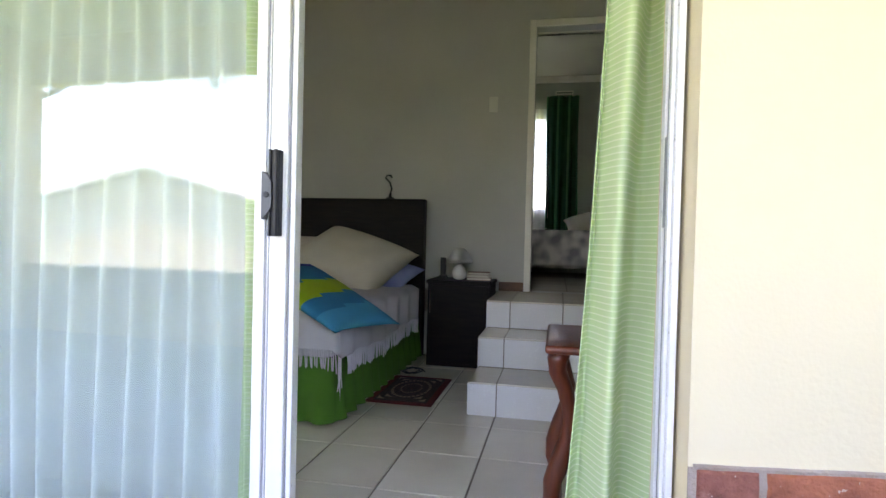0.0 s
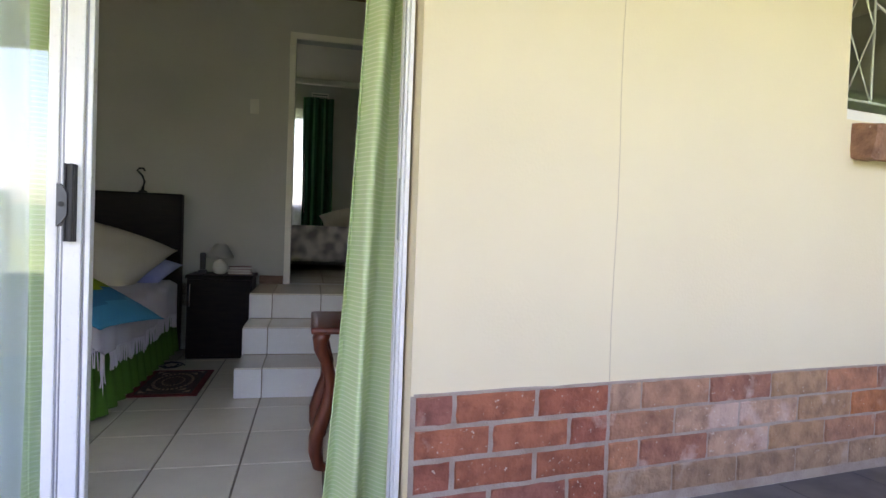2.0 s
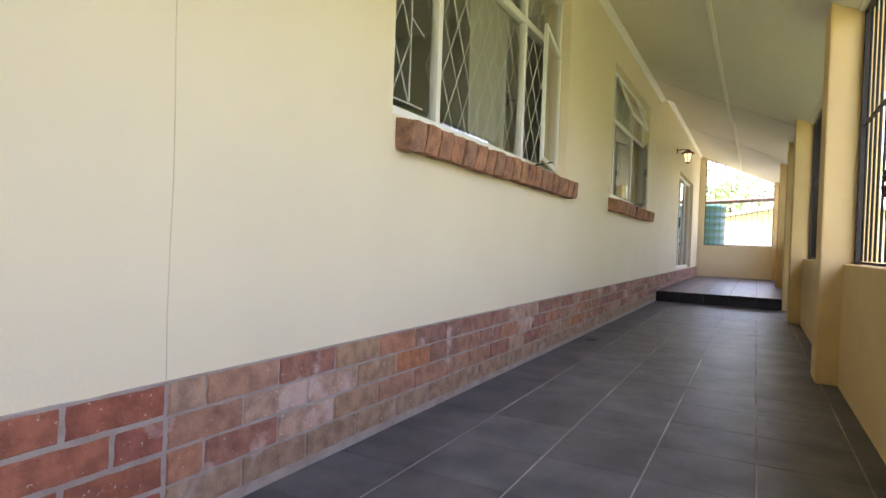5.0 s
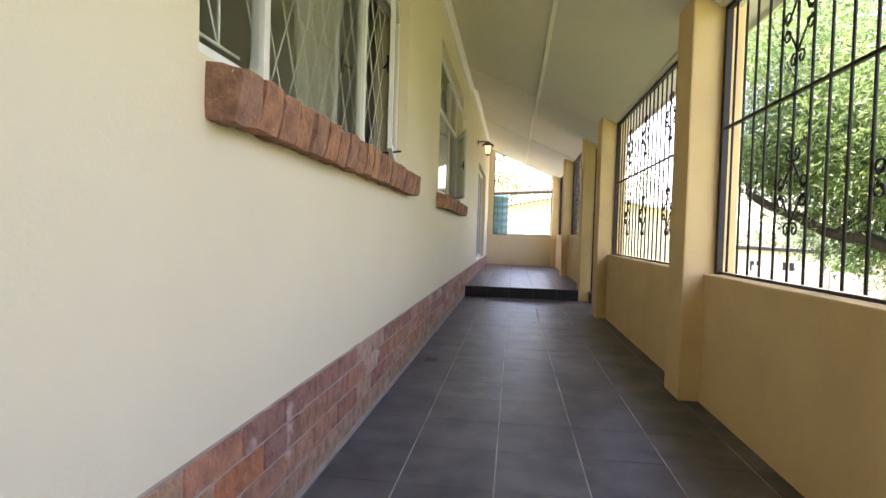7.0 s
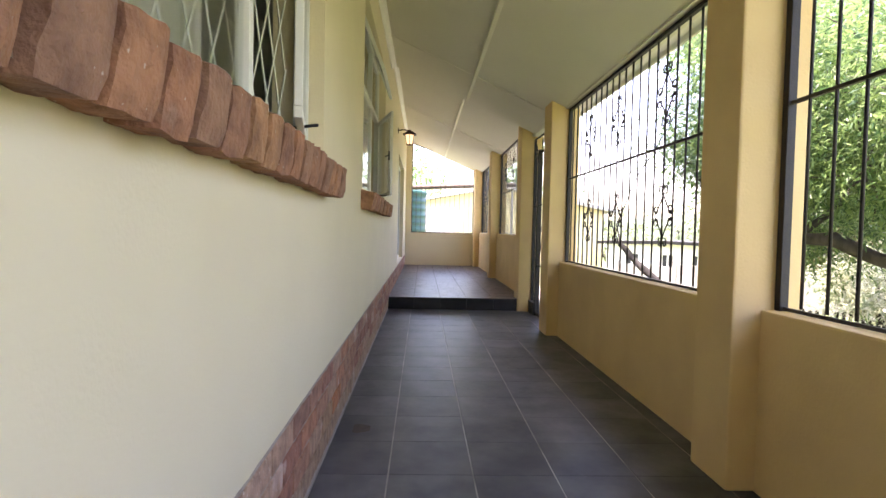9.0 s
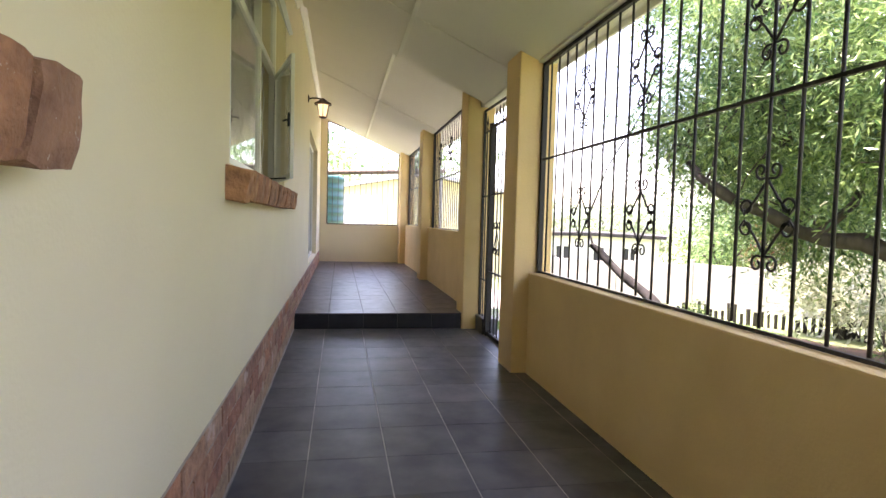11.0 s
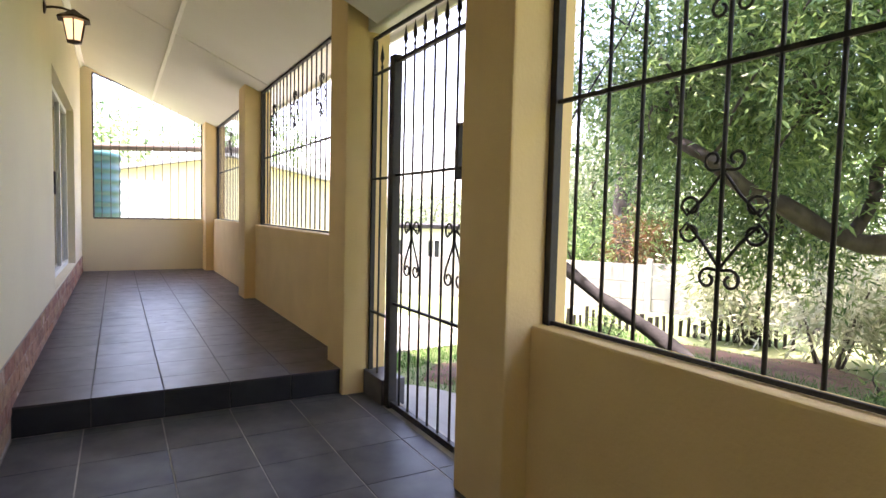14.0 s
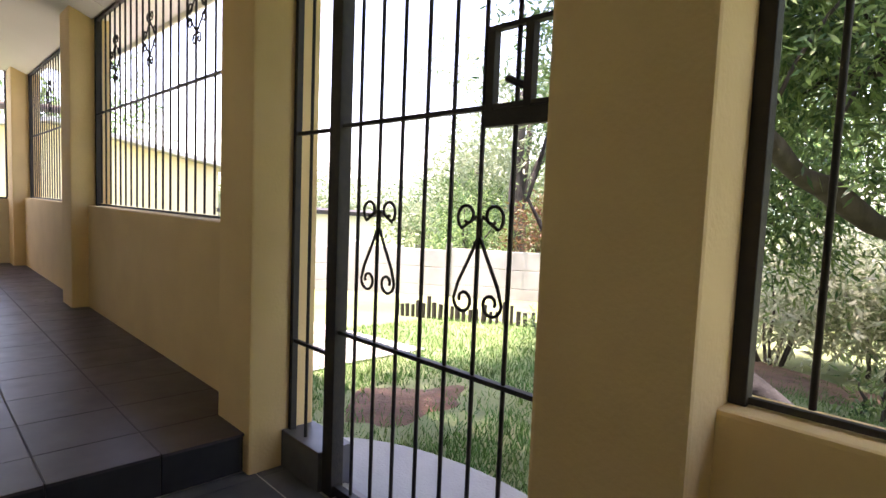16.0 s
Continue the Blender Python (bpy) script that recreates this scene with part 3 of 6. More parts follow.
    for ci, (a, b) in enumerate(cols):
        low = 0.06
        if ci == 0:
            # narrow panel that stops short of the mullion, with a tie bar
            b = a + (b - a) * 0.68
            low = 0.15
            rod(bm, (b, 0.068, 0.15), (b, 0.068, H - 0.05), 0.006, 6)
            rod(bm, (b, 0.068, 0.62), (b + 0.14, 0.068, 0.56), 0.005, 6)
            rod(bm, (a, 0.068, 0.15), (b + 0.14, 0.068, 0.15), 0.006, 6)
        n = max(2, round((b - a) / 0.20))
        s = (b - a) / n
        hgt = 0.36
        rows = int((H - 0.04 - low) / hgt)
        for i in range(n):
            for j in range(rows):
                xa, za = a + i * s, low + j * hgt
                rod(bm, (xa, 0.065, za), (xa + s, 0.065, za + hgt), 0.0045, 4)
                rod(bm, (xa + s, 0.071, za), (xa, 0.071, za + hgt), 0.0045, 4)
    rod(bm, (mulls[0], 0.068, 0.075), (W - 0.04, 0.068, 0.075), 0.006, 6)
    rod(bm, (0.04, 0.068, tz), (W - 0.04, 0.068, tz), 0.006, 6)
    part("burglar_bars", bm, M["frame"], w, "white diamond lattice burglar bars")
    return w


steel_window("window_1", *W1[:2], 1.50, W1[3], (0.58, 1.90), 2.62, 10, "white steel window with diamond burglar bars, one casement open", False)
steel_window("window_2", *W2[:2], 1.50, W2[3], (0.47, 1.63), 2.50, 15, "white steel window with a casement and top vent open", True)

# sloping brick sills under both windows
sill_meshes = []
for sd in (0.0, 3.1, 7.7, 12.3, 15.9):
    bm = bm_new()
    box(bm, -0.0645, 0.0645, -0.12, 0.12, -0.075, 0.075)
    bmesh.ops.subdivide_edges(bm, edges=list(bm.edges), cuts=3, use_grid_fill=True)
    for v in bm.verts:
        c = v.co
        e = sum(abs(c[k]) > h - 0.002 for k, h in ((0, 0.0645), (1, 0.12), (2, 0.075)))
        shrink = (0, 0, 0.06, 0.12)[e]
        c.x *= 1 - shrink * 0.9
        c.y *= 1 - shrink * 0.7
        c.z *= 1 - shrink * 0.9
        n = noise.noise(c * 16 + Vector((sd, sd, 0)))
        v.co += Vector((n * 0.005, noise.noise(c * 22 + Vector((0, sd, 4))) * 0.009, noise.noise(c * 20 + Vector((9, 0, sd))) * 0.008))
    sill_meshes.append(mesh_of("sill_brick", bm, M["sill_brick"]))
rng = random.Random(4)
for sx0, sx1 in ((2.075, 4.90), (6.52, 9.28)):
    bm = bm_new()
    box(bm, sx0 + 0.02, sx1 - 0.02, 1.140, 1.29, 1.352, 1.472)
    sill = whole("window_sill", bm, M["sill_mortar"], "brown brick on edge window sill, sloping outwards", "window sill", "structure")
    n = round((sx1 - sx0) / 0.141)
    for k in range(n):
        m = pose(sx0 + (k + 0.5) * (sx1 - sx0) / n, 1.222 + rng.uniform(-0.004, 0.004), 1.418 + rng.uniform(-0.004, 0.004), 8 + rng.uniform(-2, 2), rng.uniform(-1.5, 1.5), rng.uniform(-2, 2))
        piece("sill_brick", sill_meshes[(k * 3 + k // 5) % 5], sill, m)

# wrought iron grilles
BAR = 0.0075


def bar_mesh(h, r=BAR):
    bm = bm_new()
    rod(bm, (0, 0, 0), (0, 0, h), r, 8)
    return mesh_of("bar", bm, M["iron"], True)


def curl(cx, cz, r, a0, turns, n=14, sx=1):
    """Points of a small spiral in the grille's plane, from its outside inwards."""
    return [(cx + sx * r * (1 - 0.62 * t) * math.cos(a0 + turns * 2 * math.pi * t), 0, cz + r * (1 - 0.62 * t) * math.sin(a0 + turns * 2 * math.pi * t)) for t in (k / n for k in range(n + 1))]


def lyre(bm, z_tip, z_wide, w, r=0.0055):
    """Two mirrored scrolls: curls at the bar at z_tip, legs running out to wide curls at z_wide."""
    up = 1 if z_tip > z_wide else -1
    for sx in (-1, 1):
        c1 = [(x, y, z_tip - up * 0.03 + up * (z)) for x, y, z in ((p[0], 0, p[2]) for p in curl(0.038 * sx, 0, 0.033, math.radians(-90), -0.95, 12, -sx))]
        c2 = [(p[0], 0, z_wide + up * 0.040 + up * p[2]) for p in curl((w - 0.034) * sx, 0, 0.037, 0.0, 0.95, 12, sx)]
        c2 = [(p[0], 0, p[2]) for p in c2]
        tube(bm, [(0.004 * sx, 0, z_tip - up * 0.075)] + [(0.008 * sx, 0, z_tip - up * 0.06)] + c1, r, 6)
        mid = [(0.004 * sx + (w * 0.55) * sx * t, 0, z_tip - up * 0.07 + (z_wide + up * 0.045 - (z_tip - up * 0.07)) * t) for t in (0, 0.35, 0.7)]
        tube(bm, mid + [(w * 0.86 * sx, 0, z_wide + up * 0.012)] + c2, r, 6)
    return bm


def grille(name, x0, x1, z0, z1, rail, pitch, scroll_xs, label):
    g = thing(name, label, "grille", Matrix.Translation((x0, GRY, z0)), group="veranda grilles")
    W, H = x1 - x0, z1 - z0
    bm = bm_new()
    box(bm, 0, 0.042, -0.020, 0.020, 0, H, 0.003)
    part("frame_side", bm, M["iron"], g)
    bm = bm_new()
    box(bm, W - 0.042, W, -0.020, 0.020, 0, H, 0.003)
    part("frame_side", bm, M["iron"], g)
    bm = bm_new()
    box(bm, 0.042, W - 0.042, -0.008, 0.008, 0.004, 0.020, 0.002)
    part("frame_bottom", bm, M["iron"], g)
    bm = bm_new()
    box(bm, 0.042, W - 0.042, -0.016, 0.016, H - 0.03, H, 0.003)
    part("frame_top", bm, M["iron"], g)
    bm = bm_new()
    box(bm, 0.042, W - 0.042, -0.009, 0.009, rail - z0 - 0.008, rail - z0 + 0.008)
    part("rail", bm, M["iron"], g)
    me = bar_mesh(H - 0.05)
    n = round(W / pitch)
    xs = [W * (k / n) for k in range(1, n)]
    for x in xs:
        piece("bar", me, g, Matrix.Translation((x, 0.0, 0.025)))
    if scroll_xs:
        for zl, zh in ((1.10 - z0, 1.53 - z0), (1.93 - z0, 2.36 - z0))[:2 if z0 < 1 else 0] or ((2.17 - z0, 2.55 - z0),):
            bm = bm_new()
            zm = (zl + zh) / 2
            lyre(bm, zh, zm, 0.142)
            lyre(bm, zl, zm, 0.142)
            me2 = mesh_of("scroll", bm, M["iron"], True)
            for sx in scroll_xs:
                x = min(xs, key=lambda q: abs(q - (sx - x0)))
                piece("scroll", me2, g, Matrix.Translation((x, -0.004, 0)))
    return g


grille("veranda_grille", -0.45, 4.60, 0.85, 2.58, 1.79, 0.158, (0.9, 1.85, 2.8, 3.72), "black wrought iron grille with scrolls in the veranda opening")
grille("veranda_grille", 4.95, 8.47, 0.85, 2.58, 1.79, 0.158, (5.85, 6.80, 7.74), "black wrought iron grille with scrolls beside the gate")
grille("veranda_grille", 10.75, 14.05, 1.12, 2.80, 1.95, 0.15, (11.6, 12.5, 13.4), "black wrought iron grille with scrolls over the raised floor")
grille("veranda_grille", 14.45, 17.70, 1.12, 2.80, 1.95, 0.15, (15.3, 16.4), "black wrought iron grille with scrolls near the end wall")

# slanting grille in the end opening
g = thing("end_grille", "black iron bar grille with a sloping top in the end opening", "grille", Matrix.Translation((END_X + 0.06, -0.72, 1.09)))
top_at = lambda y: 1.90 + (2.51 - 1.90) * y / 1.76
bm = bm_new()
tube(bm, [(0, 0.012, 0.012), (0, 1.748, 0.012)], 0.014, 6)
part("frame_bottom", bm, M["iron"], g)
bm = bm_new()
tube(bm, [(0, 0.012, top_at(0.0) - 0.016), (0, 1.748, top_at(1.76) - 0.016)], 0.014, 6)
part("frame_top", bm, M["iron"], g)
for y in (0.014, 1.746):
    bm = bm_new()
    tube(bm, [(0, y, 0.02), (0, y, top_at(y) - 0.02)], 0.014, 6)
    part("frame_side", bm, M["iron"], g)
for k in range(1, 13):
    y = 1.76 * k / 13
    bm = bm_new()
    tube(bm, [(0, y, 0.02), (0, y, top_at(y) - 0.02)], 0.006, 6)
    part("bar", bm, M["iron"], g)

# gate with spear tops, its fixed side panel and lock box
gate = thing("iron_gate", "black wrought iron gate with spear tops, closed", "gate", Matrix.Translation((8.96, GRY + 0.01, 0.0)))
GW = 1.04
me = bar_mesh(2.29)
spear_bm = bm_new()
lathe(spear_bm, [(0.004, 0.0), (0.016, 0.012), (0.016, 0.025), (0.006, 0.035), (0.010, 0.05), (0.024, 0.075), (0.018, 0.105), (0.002, 0.165)], 8)
for v in spear_bm.verts:
    v.co.y *= 0.5
spear_me = mesh_of("spear", spear_bm, M["iron"], True)
for k in range(8):
    x = 0.02 + k * 0.1305
    b = piece("bar", me, gate, Matrix.Translation((x, 0, 0.05)))
    piece("spear", spear_me, gate, Matrix.Translation((x, 0, 2.335)))
for name, z, hh in (("bottom_rail", 0.03, 0.02), ("rail", 0.71, 0.008), ("rail", 1.56, 0.008), ("top_rail", 2.30, 0.012)):
    bm = bm_new()
    box(bm, 0.0, GW, -0.010 - hh * 0.3, 0.010 + hh * 0.3, z - hh, z + hh, 0.002)
    part(name, bm, M["iron"], gate)
bm = bm_new()
box(bm, GW - 0.005, GW + 0.07, -0.03, 0.03, 0.0, 2.34, 0.004)
part("gate_post", bm, M["iron"], gate)
bm = bm_new()
box(bm, -0.06, -0.025, -0.02, 0.02, 0.0, 2.5, 0.003)
part("frame_side", bm, M["iron"], gate)
for x in (0.02 + 1 * 0.1305 + 0.13, 0.02 + 6 * 0.1305):
    bm = bm_new()
    zt, zb = 1.27, 0.91
    for sx in (-1, 1):
        c1 = [(p[0], 0, p[2]) for p in curl(0.056 * sx, zt - 0.045, 0.046, math.radians(-60), 1.0, 16, sx)]
        tube(bm, [(0.004 * sx, 0, zt - 0.13), (0.006 * sx, 0, zt - 0.07)] + [(0.012 * sx, 0, zt - 0.045)] + c1[::1], 0.006, 6)
        c2 = [(p[0], 0, p[2]) for p in curl(0.060 * sx, zb + 0.044, 0.044, math.radians(0), -1.05, 18, sx)]
        tube(bm, [(0.005 * sx, 0, zt - 0.11), (0.035 * sx, 0, zt - 0.17), (0.085 * sx, 0, zt - 0.26)] + c2, 0.006, 6)
    part("scroll", bm, M["iron"], gate, smooth=True).location = (x, -0.004, 0)
bm = bm_new()
for a, b, c, d in ((0.0, 0.27, 1.50, 1.55), (0.0, 0.27, 1.785, 1.80), (0.235, 0.265, 1.55, 1.785), (0.09, 0.12, 1.55, 1.785), (0.0, 0.02, 1.55, 1.785)):
    box(bm, a, b, -0.014, 0.014, c, d, 0.002)
rod(bm, (0.12, 0, 1.61), (0.19, 0, 1.64), 0.012, 8)
part("lock_box", bm, M["iron"], gate, "welded lock box frame")
bm = bm_new()
box(bm, GW + 0.368, GW + 0.396, -0.015, 0.015, UP - 0.01, 2.52, 0.003)
part("side_frame", bm, M["iron"], gate)
bm = bm_new()
rod(bm, (GW + 0.26, 0, UP - 0.01), (GW + 0.26, 0, 2.30), BAR, 8)
part("side_bar", bm, M["iron"], gate)
piece("spear", spear_me, gate, Matrix.Translation((GW + 0.26, 0, 2.295)))
for z in (0.60, 1.55, 2.28):
    bm = bm_new()
    box(bm, GW + 0.07, GW + 0.37, -0.008, 0.008, z - 0.008, z + 0.008)
    part("side_rail", bm, M["iron"], gate)
bm = bm_new()
tube(bm, [(-0.06, 0, 2.51), (GW + 0.43, 0, 2.535)], 0.014, 6)
part("head_rail", bm, M["iron"], gate)

# wall lantern by the glass door
lamp = thing("wall_lantern", "bronze carriage wall lantern, lit, on a bracket", "wall lamp", Matrix.Translation((12.55, 1.2, 2.98)))
bm = bm_new()
lathe(bm, [(0.055, 0), (0.055, 0.008), (0.04, 0.014), (0.015, 0.02)], 16)
bmesh.ops.rotate(bm, verts=bm.verts, cent=(0, 0, 0), matrix=Matrix.Rotation(radians(90), 3, "X"))
part("wall_plate", bm, M["lantern"], lamp)
bm = bm_new()
tube(bm, [(0, -0.01, 0), (0, -0.06, 0.012), (0, -0.13, 0.016), (0, -0.20, 0.0), (0, -0.215, -0.03)], 0.011, 8)
part("bracket", bm, M["lantern"], lamp, smooth=True)
bm = bm_new()
lathe(bm, [(0.012, 0.06), (0.03, 0.045), (0.075, 0.015), (0.135, -0.02), (0.14, -0.035), (0.10, -0.035)], 6, (0, -0.215, -0.04))
part("roof_cap", bm, M["lantern"], lamp)
bm = bm_new()
lathe(bm, [(0.055, -0.25), (0.088, -0.08), (0.08, -0.078), (0.05, -0.245)], 6, (0, -0.215, 0))
part("glass_shade", bm, M["bulb"], lamp, "glowing frosted glass")
bm = bm_new()
for k in range(6):
    a = 2 * math.pi * k / 6
    rod(bm, (0.058 * math.cos(a), -0.215 + 0.058 * math.sin(a), -0.252), (0.092 * math.cos(a), -0.215 + 0.092 * math.sin(a), -0.076), 0.006, 6)
lathe(bm, [(0.02, -0.275), (0.062, -0.262), (0.064, -0.248), (0.02, -0.246)], 6, (0, -0.215, 0))
part("cage", bm, M["lantern"], lamp)

# glass door near the end
d3 = thing("door_3", "white framed glass door in the house wall", "door", Matrix.Translation((D3[0], 1.32, D3[2])), kind="structure")
W3, H3 = D3[1] - D3[0], D3[3] - D3[2]
bm = bm_new()
for a, b, c, d in ((0, W3, 0, 0.06), (0, W3, H3 - 0.06, H3), (0, 0.06, 0.06, H3 - 0.06), (W3 - 0.06, W3, 0.06, H3 - 0.06), (1.0, 1.08, 0.06, H3 - 0.06), (2.0, 2.08, 0.06, H3 - 0.06)):
    box(bm, a, b, -0.03, 0.03, c, d, 0.005)
part("door_frame", bm, M["frame"], d3)
for a, b in ((0.06, 1.0), (1.08, 2.0), (2.08, W3 - 0.06)):
    bm = bm_new()
    box(bm, a, b, -0.003, 0.003, 0.06, H3 - 0.06)
    p = part("pane", bm, M["slide_glass"], d3)
    p.visible_shadow = False
bm = bm_new()
box(bm, 0.98, 1.0, -0.06, -0.03, 0.95, 1.2, 0.004)
part("door_handle", bm, M["rubber"], d3, "dark door handle")

# brown stain on the floor by the plinth
bm = bm_new()
vs = []
for k in range(20):
    a = 2 * math.pi * k / 20
    vs.append(bm.verts.new((5.38 + 0.07 * math.cos(a) * (1 + 0.2 * math.sin(3 * a)), 1.05 + 0.07 * math.sin(a) * (1 + 0.3 * math.cos(2 * a)), 0.0035)))
bm.faces.new(vs)
whole("floor_stain", bm, M["stain"], "small dark brown stain on the dark floor tiles", "stain", "structure")

# ---- sliding door and curtains ----
sd = thing("door_1", "white aluminium sliding door, slid open", "sliding door", Matrix.Translation((0, 0, 0)), kind="structure")
SZ = D1[3]
bm = bm_new()
box(bm, D1[1] - 0.016, D1[1] - 0.002, 1.26, 1.42, -0.06, SZ, 0.003)
box(bm, D1[1] - 0.024, D1[1] - 0.016, 1.28, 1.30, -0.06, SZ, 0.002)
box(bm, D1[1] - 0.024, D1[1] - 0.016, 1.34, 1.36, -0.06, SZ, 0.002)
box(bm, D1[0] + 0.002, D1[0] + 0.04, 1.26, 1.42, -0.06, SZ, 0.003)
box(bm, D1[0] + 0.04, D1[1] - 0.04, 1.26, 1.54, SZ - 0.05, SZ - 0.002, 0.003)
box(bm, D1[0] + 0.04, D1[1] - 0.04, 1.26, 1.54, -0.098, -0.055, 0.003)
part("door_frame", bm, M["alu"], sd)
bm = bm_new()
box(bm, D1[1] - 0.0185, D1[1] - 0.0162, 1.302, 1.338, -0.05, SZ - 0.06)
part("jamb_channel", bm, M["alu_dark"], sd)
bm = bm_new()
box(bm, D1[1] - 0.024, D1[1] - 0.0186, 1.306, 1.334, 0.93, 1.13, 0.002)
part("strike_plate", bm, M["alu_dark"], sd, "grey steel strike plate")
LX0, LX1 = -2.5, -0.800
leaf = thing("sliding_leaf", "sliding leaf with a tall glass pane", "sash", Matrix.Translation((0, 1.50, 0)))
del leaf["category"]
leaf.parent = sd
for name, a, b, d, e, mt, lab in (("lock_stile", -0.050, 0.0, -0.028, 0.028, "alu", ""), ("meeting_strip", 0.007, 0.022, -0.020, 0.020, "alu", ""), ("inner_stile", -0.100, -0.068, -0.022, 0.026, "alu", ""),
                                  ("seal", 0.0005, 0.0065, -0.012, 0.012, "alu_dark", "dark grey seal strip"), ("seal", -0.0675, -0.0505, -0.014, 0.024, "alu_dark", "dark grey seal strip")):
    bm = bm_new()
    box(bm, LX1 + a, LX1 + b, d, e, -0.05, SZ - 0.05, 0.004 if mt == "alu" else 0.0)
    part(name, bm, M[mt], leaf, lab)
bm = bm_new()
box(bm, LX1 - 0.061, LX1 - 0.058, -0.018, -0.0145, -0.05, SZ - 0.05)
part("bead", bm, M["alu"], leaf)
bm = bm_new()
for z0, z1 in ((-0.05, 0.03), (SZ - 0.13, SZ - 0.05)):
    box(bm, LX0, LX1 - 0.1005, -0.024, 0.024, z0, z1, 0.004)
box(bm, LX0, LX0 + 0.06, -0.026, 0.024, 0.03, SZ - 0.13, 0.004)
part("rail", bm, M["alu"], leaf)
bm = bm_new()
box(bm, LX0 + 0.06, LX1 - 0.1005, -0.003, 0.003, 0.03, SZ - 0.13)
p = part("pane", bm, M["slide_glass"], leaf)
p.visible_shadow = False
# pull handle: a long channel grip, and a lock body with slanting ends beside it
bm = bm_new()
box(bm, LX1 - 0.040, LX1 - 0.012, -0.052, -0.0275, 0.890, 1.125, 0.003)
box(bm, LX1 - 0.022, LX1 - 0.013, -0.068, -0.0515, 0.890, 1.125, 0.003)
box(bm, LX1 - 0.040, LX1 - 0.034, -0.060, -0.0515, 0.890, 1.125, 0.002)
handle = part("door_handle", bm, M["rubber"], leaf, "black pull handle with lock")
bm = bm_new()
prof = ((-0.056, 0.935), (-0.040, 0.950), (-0.028, 0.970), (-0.028, 1.035), (-0.040, 1.055), (-0.056, 1.065))
fr = [bm.verts.new((LX1 + x, -0.066, z)) for x, z in prof]
bk = [bm.verts.new((LX1 + x, -0.0285, z)) for x, z in prof]
bm.faces.new(fr), bm.faces.new(bk[::-1])
for k in range(6):
    bm.faces.new((fr[k], fr[(k + 1) % 6], bk[(k + 1) % 6], bk[k]))
part("lock_body", bm, M["lock"], handle, "grey lock body with a round cylinder")
bm = bm_new()
lathe(bm, [(0.008, 0), (0.008, 0.003), (0.006, 0.004)], 16)
bmesh.ops.rotate(bm, verts=bm.verts, cent=(0, 0, 0), matrix=Matrix.Rotation(radians(90), 3, "X"))
bmesh.ops.translate(bm, verts=bm.verts, vec=(LX1 - 0.042, -0.066, 1.002))
part("lock_cylinder", bm, M["rubber"], handle)
# the door wall of the added room stands askew to the old front
SKEW = Matrix.Translation((0.165, 1.34, 0)) @ Matrix.Rotation(radians(-6), 4, "Z") @ Matrix.Translation((-0.165, -1.34, 0))
sd.matrix_basis = SKEW


def folds(x0, x1, y, z0, z1, n, depth, flare=0.0, seed=1, swing=0.0):
    """A hanging cloth in soft folds."""
    rg = random.Random(seed)
    ph = [rg.uniform(-0.6, 0.6) for _ in range(n + 1)]

    def f(u, v):
        w = (x1 - x0) * (1 + flare * (1 - v))
        k = u * n
        ii = min(int(k), n - 1)
        wob = ph[ii] * (1 - (k - ii)) + ph[ii + 1] * (k - ii)
        dy = depth * math.sin(2 * math.pi * k + wob) * (0.65 + 0.5 * (1 - v)) + 0.012 * math.sin(9 * u + 3 * v + wob)
        return Vector((x1 - w * (1 - u) + swing * (1 - v) + 0.01 * math.sin(5 * v + 7 * u), y + dy, z0 + (z1 - z0) * v))
    return f


bm = bm_new()
sheet(bm, folds(0.108, 0.235, 1.50, -0.07, 2.3, 2, 0.042, 1.15, 5, 0.0), 64, 60, 0.003)
cur = whole("curtain", bm, M["curtain"], "lime green striped curtain gathered beside the sliding door", "curtain", smooth=True)
bm = bm_new()
sheet(bm, folds(-2.5, -0.965, 1.645, -0.06, 2.3, 15, 0.036, 0.0, 8), 260, 20)
whole("net_curtain", bm, M["net"], "sheer white net curtain hanging behind the sliding door", "net curtain", smooth=True, m=SKEW)
bm = bm_new()
sheet(bm, folds(-0.990, -0.925, 1.575, -0.06, 2.3, 1, 0.006, 0.0, 3), 40, 30)
whole("curtain", bm, M["curtain"], "lime green curtain gathered behind the glass leaf", "curtain", smooth=True, m=SKEW)
bm = bm_new()
rod(bm, (-2.58, 1.62, 2.32), (0.30, 1.62, 2.32), 0.012, 8)
whole("curtain_rail", bm, M["alu"], "white curtain rail above the sliding door", "curtain rail", "structure", m=SKEW)

# net curtains in the rooms behind the two windows
for a, b, seed in ((3.42, 4.05, 4), (2.08, 2.24, 5), (7.3, 9.1, 6), (6.65, 6.95, 7)):
    bm = bm_new()
    sheet(bm, folds(a, b, 1.50, 1.42, 3.12, max(2, int((b - a) / 0.13)), 0.02, 0.0, seed), int((b - a) * 110), 12)
    whole("net_curtain", bm, M["net_room"], "cream lace net curtain hanging inside the window", "net curtain", smooth=True)


# ---- bedroom behind the sliding door, set a little askew to the front wall ----
ROOM = pose(-0.25, 1.4, 0, 0, 0, -7.5)
BF, UF = -0.10, 0.47          # bedroom floor, upper floor
BWALL = 3.42                  # wall with the inner door
SR = (1.82, 2.218, 2.615)     # risers
SL = -0.30                    # left edge of the steps


def in_room(ob):
    ob.matrix_basis = ROOM @ ob.matrix_basis
    return ob


def rthing(name, label, category, at, rz=0.0, group="", kind=""):
    return thing(name, label, category, ROOM @ pose(*at, 0, 0, rz), group, kind)


